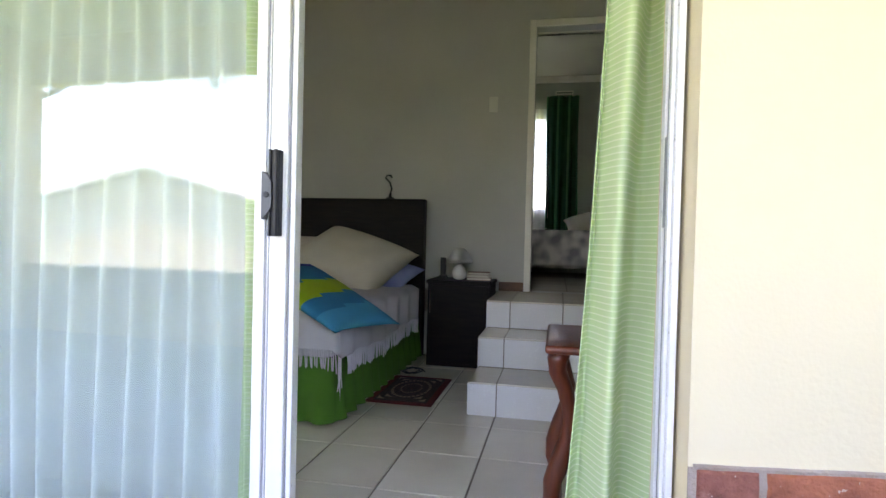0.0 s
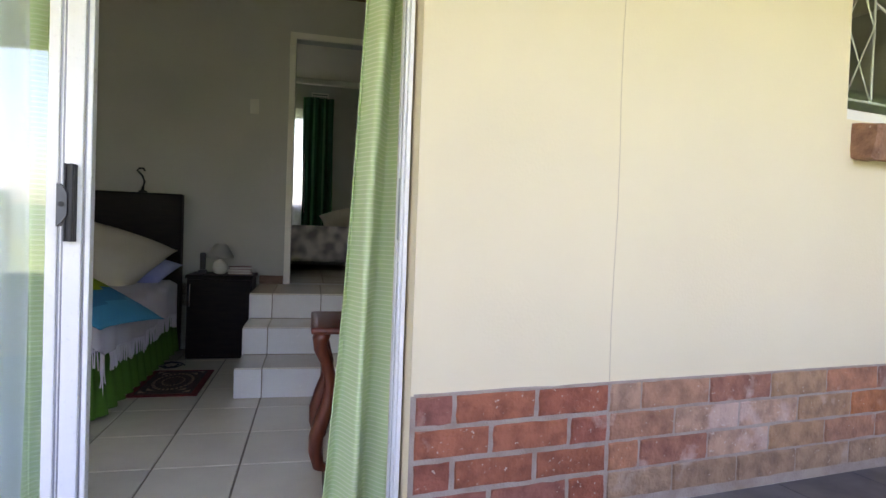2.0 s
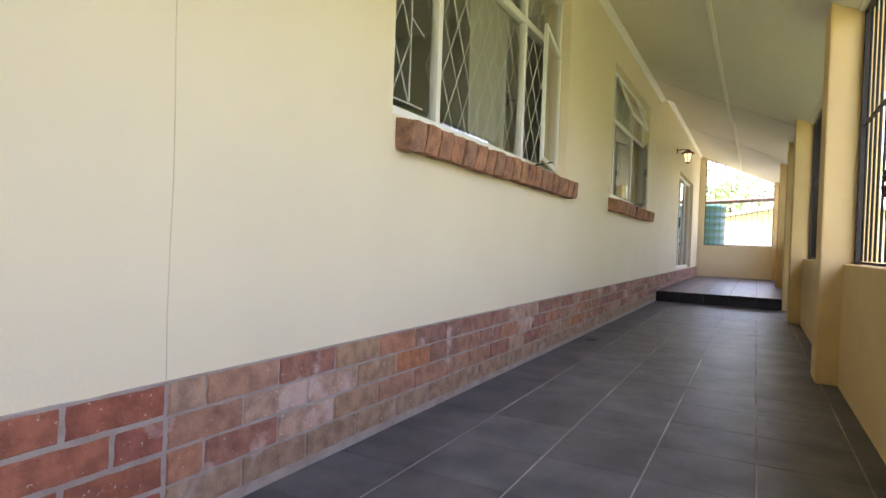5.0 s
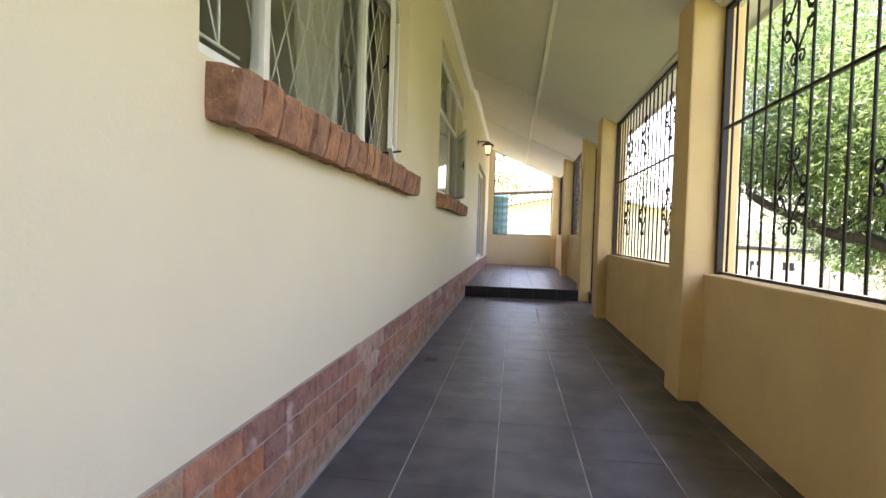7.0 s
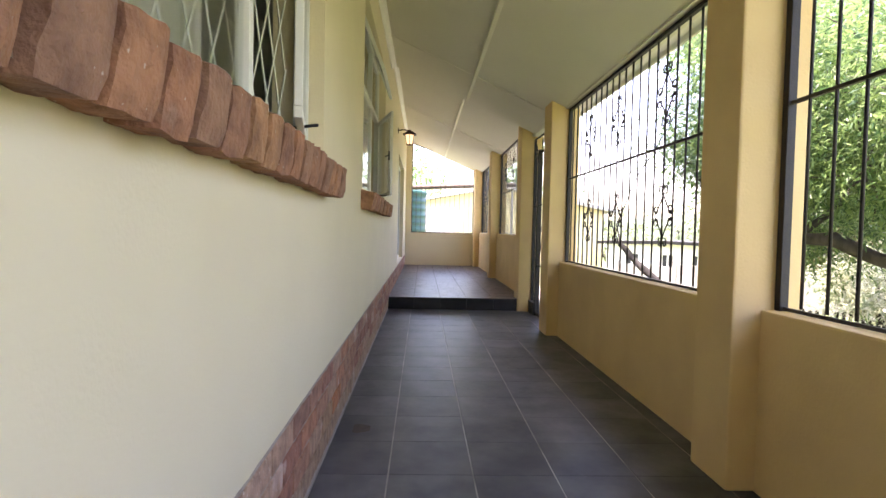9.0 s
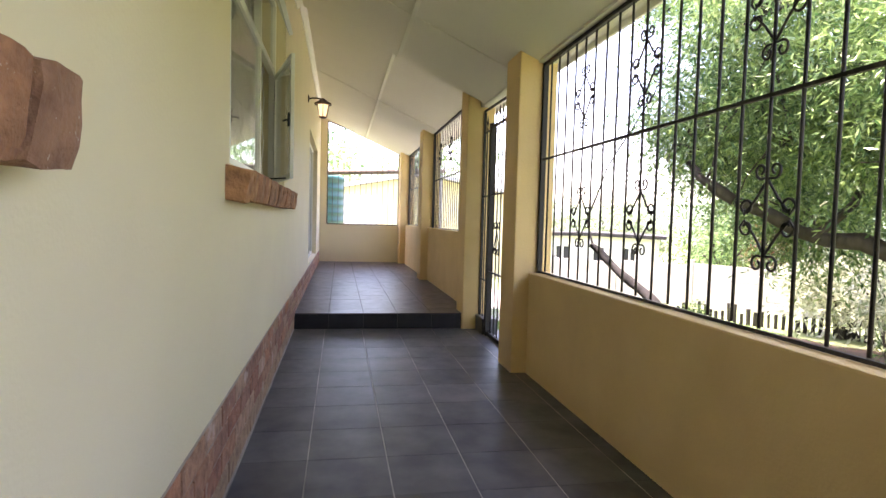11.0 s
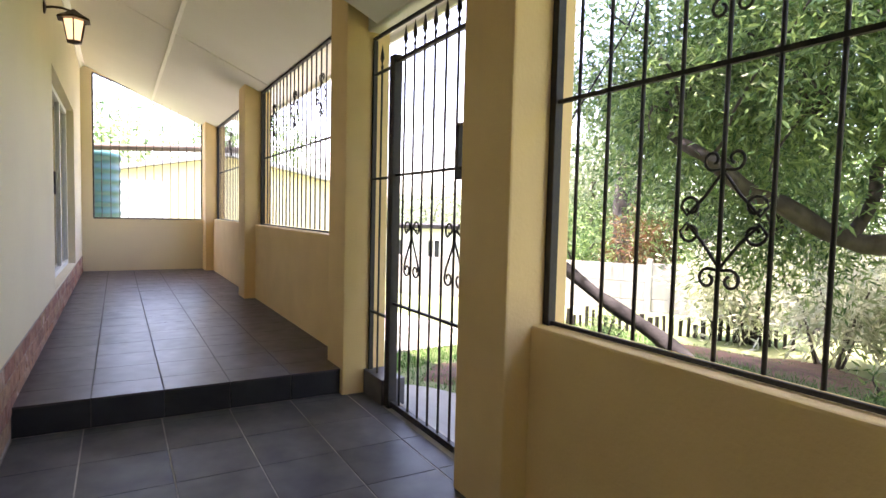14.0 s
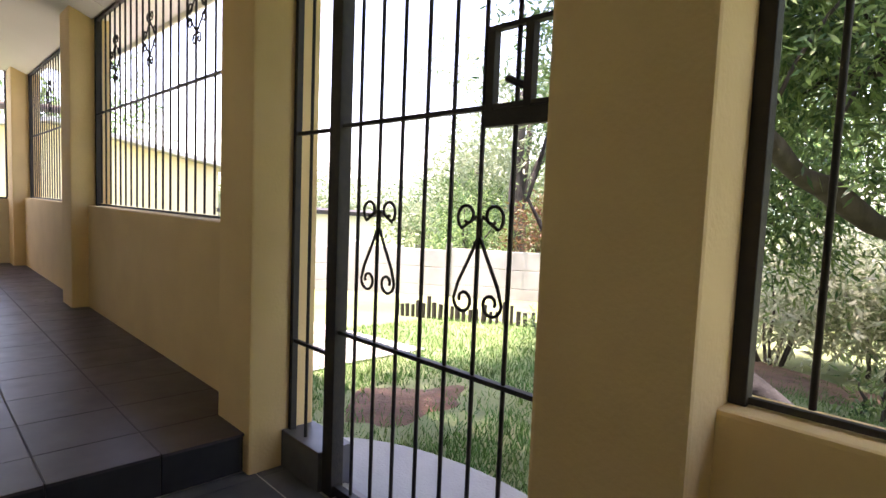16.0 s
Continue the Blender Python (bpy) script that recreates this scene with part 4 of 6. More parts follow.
bm = bm_new()
box(bm, -3.4, 1.3, -0.25, BWALL + 0.1, BF - 0.2, BF - 0.006)
floor_in = in_room(whole("floor_bedroom", bm, M["in_grout"], "beige ceramic tiled bedroom floor with brown grout", "floor", "structure"))
bm = bm_new()
holed_wall(bm, -3.4, 1.4, BF - 0.1, 3.3, BWALL, BWALL + 0.12, [(-0.04, 0.72, UF, 2.65)])
in_room(whole("wall_bedroom_back", bm, M["in_wall"], "off white bedroom wall with a doorway to the next room", "wall", "structure"))
for a, b in ((-3.5, -3.4), (1.3, 1.4)):
    bm = bm_new()
    box(bm, a, b, 0.16, BWALL, BF - 0.1, 3.3)
    in_room(whole("wall_bedroom_side", bm, M["in_wall"], "plain off white bedroom side wall", "wall", "structure"))
bm = bm_new()
# unseen ceiling, given a dark colour so that less light reaches the upper walls
box(bm, -3.5, 1.4, -0.2, BWALL + 0.1, 3.05, 3.12)
in_room(whole("ceiling_bedroom", bm, M["wood"], "unseen bedroom ceiling, made dark to dim the upper walls", "ceiling", "structure"))
bm = bm_new()
box(bm, -0.095, -0.042, BWALL - 0.015, BWALL + 0.135, UF, 2.71, 0.006)
box(bm, 0.722, 0.775, BWALL - 0.015, BWALL + 0.135, UF, 2.71, 0.006)
box(bm, -0.042, 0.722, BWALL - 0.015, BWALL + 0.135, 2.655, 2.71, 0.006)
in_room(whole("door_2", bm, M["trim"], "cream painted door frame of the open inner doorway", "door frame", "structure"))
bm = bm_new()
box(bm, -0.30, -0.097, BWALL - 0.018, BWALL - 0.001, UF + 0.001, UF + 0.075, 0.004)
in_room(whole("baseboard", bm, M["wood"], "short brown wooden skirting beside the doorway", "skirting", "structure"))
bm = bm_new()
box(bm, -0.42, -0.345, BWALL - 0.008, BWALL - 0.001, 1.96, 2.09, 0.004)
sw = in_room(whole("light_switch", bm, M["china"], "white wall switch plate on the bedroom wall", "light switch"))

# steps up to the doorway, faced with tiles
bm = bm_new()
zs = (BF + 0.19, BF + 0.38, UF)
for k, (v0, z) in enumerate(zip(SR, zs)):
    v1 = SR[k + 1] if k < 2 else BWALL
    box(bm, SL + 0.010, 1.295, v0 + 0.010, v1 + (0.012 if k < 2 else -0.002), BF - 0.05, z - 0.010)
steps = in_room(whole("stair", bm, M["in_grout"], "three white tiled steps up to the inner doorway", "steps", "structure"))
for k, (v0, z) in enumerate(zip(SR, zs)):
    z_lo = BF if k == 0 else zs[k - 1]
    v1 = SR[k + 1] if k < 2 else BWALL
    xs = [SL, SL + 0.165 + 0.0 * k, SL + 0.525, SL + 0.885, SL + 1.245, 1.29]
    for a, b in zip(xs, xs[1:]):
        bm = bm_new()
        box(bm, a + 0.003, b - 0.003, v0, v0 + 0.012, z_lo + 0.003, z - 0.011, 0.002)
        part("riser_tile", bm, M["in_riser"], steps)
        bm = bm_new()
        box(bm, a + 0.003, b - 0.003, v0 + 0.001, v1 - 0.003, z - 0.0095, z, 0.002)
        part("tread_tile", bm, M["in_tile"], steps)
for k, z in enumerate(zs):
    v1 = SR[k + 1] if k < 2 else BWALL
    bm = bm_new()
    box(bm, SL - 0.001, SL + 0.0095, SR[k] + 0.013, v1 - 0.002 if k == 2 else v1 + 0.01, BF + 0.003 if k == 0 else BF + 0.003, z - 0.011)
    part("side_tile", bm, M["in_riser"], steps)

# bed with headboard
bed = rthing("bed", "dark wooden bed with white spread and green valance", "bed", (-1.80, 1.43, BF))
BW, BL = 1.70, 1.84
bm = bm_new()
box(bm, -BW / 2 - 0.03, BW / 2 + 0.03, BL, BL + 0.10, 0.0, 1.32, 0.015)
part("headboard", bm, M["dark_wood"], bed)
bm = bm_new()
box(bm, -BW / 2 + 0.03, BW / 2 - 0.03, 0.03, BL, 0.12, 0.34, 0.02)
part("base", bm, M["dark_wood"], bed)
bm = bm_new()
box(bm, -BW / 2 + 0.02, BW / 2 - 0.02, 0.02, BL - 0.01, 0.34, 0.60, 0.05)
part("mattress", bm, M["linen"], bed, "white mattress", True)
for sx in (-1, 1):
    for y in (0.07, BL - 0.1):
        bm = bm_new()
        lathe(bm, [(0.05, 0.0), (0.055, 0.02), (0.06, 0.12)], 16, (sx * (BW / 2 - 0.08), y, 0))
        part("leg", bm, M["dark_wood"], bed)


def skirt(bm, pts, z0, z1, depth, per_m):
    """A gathered valance along a line of points."""
    P = [Vector(p) for p in pts]
    L = [0]
    for a, b in zip(P, P[1:]):
        L.append(L[-1] + (b - a).length)
    tot = L[-1]
    n = int(tot * per_m * 8)
    cols = []
    for i in range(n + 1):
        s = tot * i / n
        k = max(j for j in range(len(P) - 1) if L[j] <= s + 1e-9)
        t = (s - L[k]) / (L[k + 1] - L[k])
        p = P[k].lerp(P[k + 1], t)
        d = (P[k + 1] - P[k]).normalized()
        nrm = Vector((d.y, -d.x, 0))
        w = math.sin(2 * math.pi * s * per_m + 0.8 * math.sin(3.1 * s))
        cols.append([bm.verts.new((p + nrm * (depth * w * (0.15 + 0.85 * v) + 0.03 * v)) + Vector((0, 0, z1 + (z0 - z1) * v))) for v in (0, 0.3, 0.65, 1)])
    for a, b in zip(cols, cols[1:]):
        for j in range(3):
            bm.faces.new((a[j], a[j + 1], b[j + 1], b[j]))
    return bm


bm = bm_new()
skirt(bm, [(-BW / 2 + 0.2, 0.0, 0), (BW / 2, 0.0, 0), (BW / 2, BL - 0.02, 0)], 0.02, 0.36, 0.020, 6.5)
part("valance", bm, M["green_skirt"], bed, "gathered green valance", True)

# white fringed spread over the bed
spread = rthing("bedspread", "white fringed bedspread hanging over the bed", "bedspread", (-1.80, 1.43, BF))


def spread_at(u, v):
    x = -BW / 2 + 0.02 + (BW + 0.26) * u
    y = -0.20 + (BL - 0.12) * v
    z = 0.625
    over_x, over_y = max(0, x - BW / 2), max(0, -y)
    dx = min(over_x, 0.045) - over_x
    dy = over_y - min(over_y, 0.05)
    z -= max(0, over_x - 0.02) * 1.0 + max(0, over_y - 0.02) * 1.15
    z += 0.012 * noise.noise(Vector((x * 4, y * 4, 1.3))) + 0.006 * math.sin(7 * x + 5 * y)
    rip = 0.014 * math.sin(22 * y) if over_x > 0.05 else (0.014 * math.sin(20 * x) if over_y > 0.05 else 0)
    return Vector((x + dx + (rip + 0.02 if over_x > 0.05 else 0), y + dy - (rip + 0.02 if over_y > 0.05 else 0), z))


bm = bm_new()
sheet(bm, spread_at, 60, 60)
part("cloth", bm, M["linen"], spread, "", True)
bm = bm_new()
rng = random.Random(2)
for k in range(150):
    p = spread_at(1.0, 0.13 + 0.86 * k / 149)
    rod(bm, p, p + Vector((rng.uniform(-0.004, 0.008), rng.uniform(-0.012, 0.012), -0.085 - rng.uniform(0, 0.02))), 0.0035, 4)
for k in range(150):
    p = spread_at(k / 149 * 0.92, 0.0)
    rod(bm, p, p + Vector((rng.uniform(-0.012, 0.012), rng.uniform(-0.01, 0.003), -0.085 - rng.uniform(0, 0.02))), 0.0035, 4)
part("fringe", bm, M["linen"], spread, "white tassel fringe")["kind"] = "stuff"


def cushion(name, W, D, H, material, label, m, category="pillow", puff=1.0):
    bm = bm_new()
    n = 26
    for s in (1, -1):
        g = []
        for i in range(n + 1):
            row = []
            for j in range(n + 1):
                a, b = 2 * i / n - 1, 2 * j / n - 1
                pinch = 1 - 0.10 * (1 - abs(a) ** 2) * abs(b) ** 3 - 0.0
                pin2 = 1 - 0.10 * (1 - abs(b) ** 2) * abs(a) ** 3
                h = H / 2 * ((1 - abs(a) ** 2.6) * (1 - abs(b) ** 2.6)) ** (0.55 * puff)
                h *= 1 + 0.10 * noise.noise(Vector((a * 2.2, b * 2.2, s * 3 + W)))
                row.append(bm.verts.new((a * W / 2 * pin2 * 1.0, b * D / 2 * pinch, s * h)))
            g.append(row)
        for i in range(n):
            for j in range(n):
                bm.faces.new((g[i][j], g[i + 1][j], g[i + 1][j + 1], g[i][j + 1]))
    bmesh.ops.remove_doubles(bm, verts=bm.verts, dist=0.0005)
    return whole(name, bm, material, label, category, smooth=True, m=ROOM @ m)


cushion("pillow", 0.86, 0.66, 0.30, M["pillow"], "large cream pillow leaning on the headboard", pose(-1.40, 2.84, 0.72, 30, 9, -4) @ pose(0, 0, 0, 0, 0, -12))
cushion("pillow", 0.70, 0.50, 0.18, M["pillow"], "cream pillow lying beside the large one", pose(-1.98, 2.88, 0.72, 40, 0, 8))
cushion("pillow", 0.62, 0.42, 0.14, M["pale_blue"], "blue and white pillow tucked behind the cream one", pose(-1.22, 3.02, 0.62, 20, 10, -12))

# striped throw cushion at the bed's edge
tc = cushion("throw_cushion", 0.74, 0.66, 0.12, [M["sky"], M["teal"], M["lime"], M["navy"]], "blue, turquoise and lime striped cushion on the bed", pose(-1.09, 1.58, 0.575, -4, 26, -14), "cushion")
for poly in tc.data.polygons:
    x = poly.center.x + poly.center.y * 0.12
    poly.material_index = 3 if x < -0.24 else 1 if x < -0.06 else 2 if x < 0.08 else 1 if x < 0.2 else 0

# bedside cabinet with lamp and books
cab = rthing("bedside_cabinet", "black bedside cabinet with a slim metal handle", "cabinet", (-0.565, 2.96, BF))
bm = bm_new()
box(bm, -0.245, 0.245, 0.02, 0.40, 0.0, 0.645, 0.004)
part("body", bm, M["dark_wood"], cab)
bm = bm_new()
box(bm, -0.255, 0.255, 0.0, 0.41, 0.645, 0.672, 0.004)
part("top", bm, M["dark_wood"], cab)
bm = bm_new()
box(bm, -0.238, 0.238, 0.003, 0.0195, 0.03, 0.635, 0.003)
door = part("door", bm, M["dark_wood"], cab)
bm = bm_new()
rod(bm, (-0.215, -0.018, 0.42), (-0.215, -0.018, 0.60), 0.005, 8)
rod(bm, (-0.215, -0.018, 0.44), (-0.215, 0.004, 0.44), 0.004, 6)
rod(bm, (-0.215, -0.018, 0.58), (-0.215, 0.004, 0.58), 0.004, 6)
part("handle", bm, M["chrome"], door, "slim chrome handle")
CT = BF + 0.672
tl = rthing("table_lamp", "small white ceramic lamp with a cone shade", "table lamp", (-0.585, 3.12, CT))
bm = bm_new()
lathe(bm, [(0.03, 0), (0.05, 0.012), (0.062, 0.05), (0.05, 0.095), (0.022, 0.115), (0.014, 0.125)], 20)
part("base", bm, M["china"], tl, smooth=True)
bm = bm_new()
lathe(bm, [(0.010, 0.12), (0.010, 0.16)], 10)
part("stem", bm, M["chrome"], tl)
bm = bm_new()
rings = [(0.105, 0.135), (0.092, 0.165), (0.062, 0.22), (0.035, 0.25), (0.031, 0.25), (0.058, 0.218), (0.089, 0.165), (0.102, 0.135)]
lathe(bm, rings, 28)
part("shade", bm, M["shade"], tl, "white cone shade", True)
hs = rthing("telephone", "black cordless telephone standing in its cradle", "telephone", (-0.725, 3.15, CT))
bm = bm_new()
box(bm, -0.03, 0.03, -0.04, 0.04, 0, 0.03, 0.008)
part("cradle", bm, M["rubber"], hs)
bm = bm_new()
box(bm, -0.022, 0.022, -0.012, 0.014, 0.03, 0.17, 0.008)
part("receiver", bm, M["rubber"], hs)
for k, (w, d, h, mtl, lab) in enumerate(((0.19, 0.13, 0.022, "red_cover", "dark red book lying in a pile"), (0.18, 0.13, 0.020, "paper", "pale book lying in a pile"), (0.175, 0.12, 0.022, "red_cover", "dark red book on top of the pile"))):
    b = rthing("book", lab, "book", (-0.43, 3.14, CT + (0.0, 0.022, 0.042)[k]), (4, -3, 8)[k], "books on the bedside cabinet")
    bm = bm_new()
    box(bm, -w / 2, w / 2, -d / 2, d / 2, 0, 0.003)
    box(bm, -w / 2, w / 2, -d / 2, d / 2, h - 0.003, h)
    box(bm, -w / 2, w / 2, d / 2 - 0.003, d / 2, 0.003, h - 0.003)
    part("cover", bm, M[mtl], b)
    bm = bm_new()
    box(bm, -w / 2 + 0.004, w / 2 - 0.004, -d / 2 + 0.004, d / 2 - 0.004, 0.0032, h - 0.0032)
    part("pages", bm, M["paper"], b)
# small chrome ornament on the headboard
bm = bm_new()
lathe(bm, [(0.035, 0), (0.035, 0.012), (0.012, 0.02), (0.010, 0.05)], 16)
tube(bm, [(0, 0, 0.04), (0.012, 0, 0.09), (-0.006, 0, 0.14), (-0.03, 0, 0.165), (-0.045, 0, 0.18), (-0.03, 0, 0.2), (0.0, 0, 0.2), (0.012, 0, 0.18)], 0.008, 8)
whole("reading_lamp", bm, M["rubber"], "small bent black clip lamp on the headboard", "lamp", smooth=True, m=ROOM @ pose(-1.235, 3.32, BF + 1.32))
# cable on the floor
bm = bm_new()
tube(bm, [(-0.86 + 0.10 * math.cos(t * 0.9) * (1 - t * 0.03), 2.74 + 0.09 * math.sin(t * 0.9), BF + 0.006 + 0.002 * (t % 5)) for t in range(20)], 0.005, 6)
whole("power_cable", bm, M["rubber"], "black power cable coiled on the bedroom floor", "cable", smooth=True, m=ROOM)

# rug
rug = rthing("rug", "dark red patterned rug on the tiled floor", "rug", (-0.73, 2.24, BF))
bm = bm_new()
box(bm, -0.205, 0.205, -0.335, 0.335, 0.0, 0.008, 0.003)
part("border", bm, M["rug"], rug)
bm = bm_new()
box(bm, -0.165, 0.165, -0.295, 0.295, 0.008, 0.0105)
part("field", bm, M["rug_dark"], rug, "black inner field")
bm = bm_new()
for rx, ry, z, n in ((0.125, 0.22, 0.0122, 28), (0.07, 0.12, 0.0142, 20)):
    for k in range(n):
        a, b = 2 * math.pi * k / n, 2 * math.pi * (k + 0.6) / n
        q = [bm.verts.new((rx * s * math.cos(t), ry * s * math.sin(t), z)) for t, s in ((a, 1), (b, 1), (b, 0.86), (a, 0.86))]
        bm.faces.new(q)
for sx in (-1, 1):
    for sy in (-1, 1):
        for d in (0, 0.05):
            q = [bm.verts.new((sx * (0.15 - d * 0.7 + p), sy * (0.275 - d + r), 0.0125)) for p, r in ((0, 0), (-0.05, 0), (-0.02, -0.03), (0, -0.06))]
            bm.faces.new(q)
part("medallion", bm, M["rug_cream"], rug, "cream woven medallion")["kind"] = "stuff"

# small side table with bowed legs by the curtain
st = rthing("side_table", "red brown varnished side table with curved legs", "side table", (0.45, 0.90, BF))
bm = bm_new()
box(bm, -0.30, 0.31, -0.27, 0.27, 0.606, 0.636, 0.013)
part("tabletop", bm, M["red_wood"], st, "", True)
for sx in (-1, 1):
    for sy in (-1, 1):
        bm = bm_new()
        x, y = sx * 0.235, sy * 0.215
        k = sx
        tube(bm, [(x - k * 0.02, y, 0.0), (x + k * 0.015, y, 0.02), (x + k * 0.030, y, 0.08), (x + k * 0.028, y, 0.15), (x + k * 0.002, y, 0.23), (x - k * 0.025, y, 0.31), (x - k * 0.028, y, 0.39), (x - k * 0.006, y, 0.48), (x + k * 0.020, y, 0.54), (x + k * 0.022, y, 0.58), (x + k * 0.012, y, 0.61)],
             [0.022, 0.026, 0.030, 0.033, 0.035, 0.033, 0.028, 0.027, 0.032, 0.036, 0.036], 12)
        part("leg", bm, M["red_wood"], st, "curved leg", True)

# room beyond the inner doorway
V0, V1 = BWALL + 0.12, 6.65
bm = bm_new()
box(bm, -1.7, 2.0, V0 - 0.12, V1 + 0.1, UF - 0.2, UF - 0.006)
floor_2 = in_room(whole("floor_inner_room", bm, M["in_grout"], "tiled floor of the inner room", "floor", "structure"))
bm = bm_new()
holed_wall(bm, -1.7, 2.0, UF - 0.1, 3.3, V1, V1 + 0.2, [(-1.0, 0.16, 1.30, 2.62)])
in_room(whole("wall_inner_back", bm, M["in_wall"], "cream inner room wall with a window", "wall", "structure"))
for a, b in ((-1.8, -1.7), (2.0, 2.1)):
    bm = bm_new()
    box(bm, a, b, V0, V1 + 0.1, UF - 0.1, 3.3)
    in_room(whole("wall_inner_side", bm, M["in_wall"], "plain inner room side wall", "wall", "structure"))
bm = bm_new()
box(bm, -1.8, 2.1, V0 - 0.02, V1 + 0.1, 3.15, 3.2)
box(bm, -1.7, 2.0, 5.0, 5.04, 3.135, 3.15)
in_room(whole("ceiling_inner_room", bm, M["ceiling"], "white board ceiling of the inner room", "ceiling", "structure"))
bm = bm_new()
box(bm, -1.7, 2.0, V1 - 0.06, V1 - 0.001, 3.06, 3.149, 0.02)
in_room(whole("trim_inner_cornice", bm, M["trim"], "white cornice of the inner room", "cornice", "structure"))
bm = bm_new()
for a, b, c, d in ((-1.0, 0.16, 1.30, 1.34), (-1.0, 0.16, 2.58, 2.62), (0.12, 0.16, 1.34, 2.58), (-0.35, -0.31, 1.34, 2.58), (-1.0, -0.96, 1.34, 2.58)):
    box(bm, a, b, V1 + 0.05, V1 + 0.09, c, d)
in_room(whole("window_inner", bm, M["frame"], "white framed window of the inner room", "window", "structure"))
bm = bm_new()
sheet(bm, folds(-0.02, 0.40, V1 - 0.10, 0.75, 2.86, 4, 0.03, 0.0, 12), 60, 20, 0.003)
in_room(whole("curtain", bm, M["dark_curtain"], "dark green patterned curtain beside the inner window", "curtain", smooth=True))
bm = bm_new()
sheet(bm, folds(-1.0, 0.02, V1 - 0.05, 0.75, 2.70, 9, 0.015, 0.0, 13), 90, 8)
in_room(whole("net_curtain", bm, M["net"], "thin white net curtain over the inner window", "net curtain", smooth=True))
vent = rthing("air_vent", "cream clay air brick high on the wall", "air vent", (0.20, V1, 2.88))
bm = bm_new()
box(bm, -0.12, 0.12, -0.008, 0.0, -0.055, 0.075, 0.003)
part("plate", bm, M["trim"], vent)
# black pads on the solid plate stand for the shade inside its holes
for r in range(3):
    for c in range(7):
        bm = bm_new()
        box(bm, -0.105 + c * 0.031, -0.083 + c * 0.031, -0.010, -0.0082, -0.035 + r * 0.036, -0.015 + r * 0.036)
        part("slot", bm, M["rubber"], vent)
bed2 = rthing("bed", "bed with a grey and white printed cover", "bed", (0.55, 4.95, UF))
bm = bm_new()
box(bm, -0.95, 0.85, 0.0, 1.45, 0.13, 0.55, 0.05)
part("cover", bm, M["print_cloth"], bed2, "printed bed cover", True)
for x in (-0.85, 0.75):
    for y in (0.1, 1.35):
        bm = bm_new()
        rod(bm, (x, y, 0), (x, y, 0.14), 0.03, 12)
        part("leg", bm, M["dark_wood"], bed2)
cushion("pillow", 0.62, 0.44, 0.18, M["pillow"], "white pillow standing on the printed bed", pose(0.55, 5.75, UF + 0.66, 30, -14, 0))

# plain rooms behind the two veranda windows
bm = bm_new()
for a, b, c, d in ((1.0, 11.6, 5.0, 5.1), (1.45, 1.55, 1.46, 5.0), (5.6, 5.7, 1.46, 5.0), (11.5, 11.6, 1.46, 5.0)):
    box(bm, a, b, c, d, UF - 0.1, 3.4)
whole("wall_rooms", bm, M["in_wall"], "plain walls of the rooms behind the windows", "wall", "structure")
bm = bm_new()
box(bm, 1.5, 18.2, 1.46, 5.1, UF - 0.15, UF)
whole("floor_rooms", bm, M["in_tile"], "plain floor of the rooms behind the windows", "floor", "structure")
bm = bm_new()
box(bm, 1.5, 18.2, 1.46, 5.1, 3.35, 3.42)
whole("ceiling_rooms", bm, M["ceiling"], "plain ceiling of the rooms behind the windows", "ceiling", "structure")
bm = bm_new()
box(bm, 11.6, 18.25, 4.0, 4.1, UF - 0.1, 3.4)
box(bm, 18.15, 18.25, 1.46, 4.1, UF - 0.1, 3.4)
whole("wall_rooms_east", bm, M["in_wall"], "plain walls of the room behind the glass door", "wall", "structure")


# ---- garden and distance ----
def leaf_mat(name, base, second):
    m = bpy.data.materials.new(name)
    m.use_nodes = True
    nt = m.node_tree
    b = nt.nodes["Principled BSDF"]
    b.inputs["Roughness"].default_value = 0.42
    geo = nt.nodes.new("ShaderNodeNewGeometry")
    mix = nt.nodes.new("ShaderNodeMix")
    mix.data_type = "RGBA"
    mix.inputs["A"].default_value, mix.inputs["B"].default_value = (*base, 1), (*second, 1)
    nt.links.new(geo.outputs["Random Per Island"], mix.inputs["Factor"])
    nt.links.new(mix.outputs["Result"], b.inputs["Base Color"])
    tl = nt.nodes.new("ShaderNodeBsdfTranslucent")
    hs = nt.nodes.new("ShaderNodeHueSaturation")
    hs.inputs["Value"].default_value = 1.3
    nt.links.new(mix.outputs["Result"], hs.inputs["Color"])
    nt.links.new(hs.outputs[0], tl.inputs[0])
    mx = nt.nodes.new("ShaderNodeMixShader")
    mx.inputs[0].default_value = 0.4
    nt.links.new(b.outputs[0], mx.inputs[1])
    nt.links.new(tl.outputs[0], mx.inputs[2])
    nt.links.new(mx.outputs[0], nt.nodes["Material Output"].inputs[0])
    return m


# leaf tones spread from shadow dark to highlight pale, to deepen the crown's contrast
LEAF = leaf_mat("willow leaf with painted light and shade", (0.035, 0.10, 0.035), (0.25, 0.37, 0.13))
LEAF_DARK = leaf_mat("dark green leaf", (0.035, 0.075, 0.022), (0.075, 0.13, 0.04))
LEAF_PALE = leaf_mat("pale shrub leaf", (0.20, 0.26, 0.13), (0.66, 0.67, 0.56))
LEAF_RED = leaf_mat("red brown leaf", (0.14, 0.05, 0.03), (0.10, 0.10, 0.03))
# the haze of distance is put into this greyed leaf colour
LEAF_FAR = leaf_mat("grey green leaf with painted haze", (0.12, 0.17, 0.09), (0.22, 0.27, 0.15))
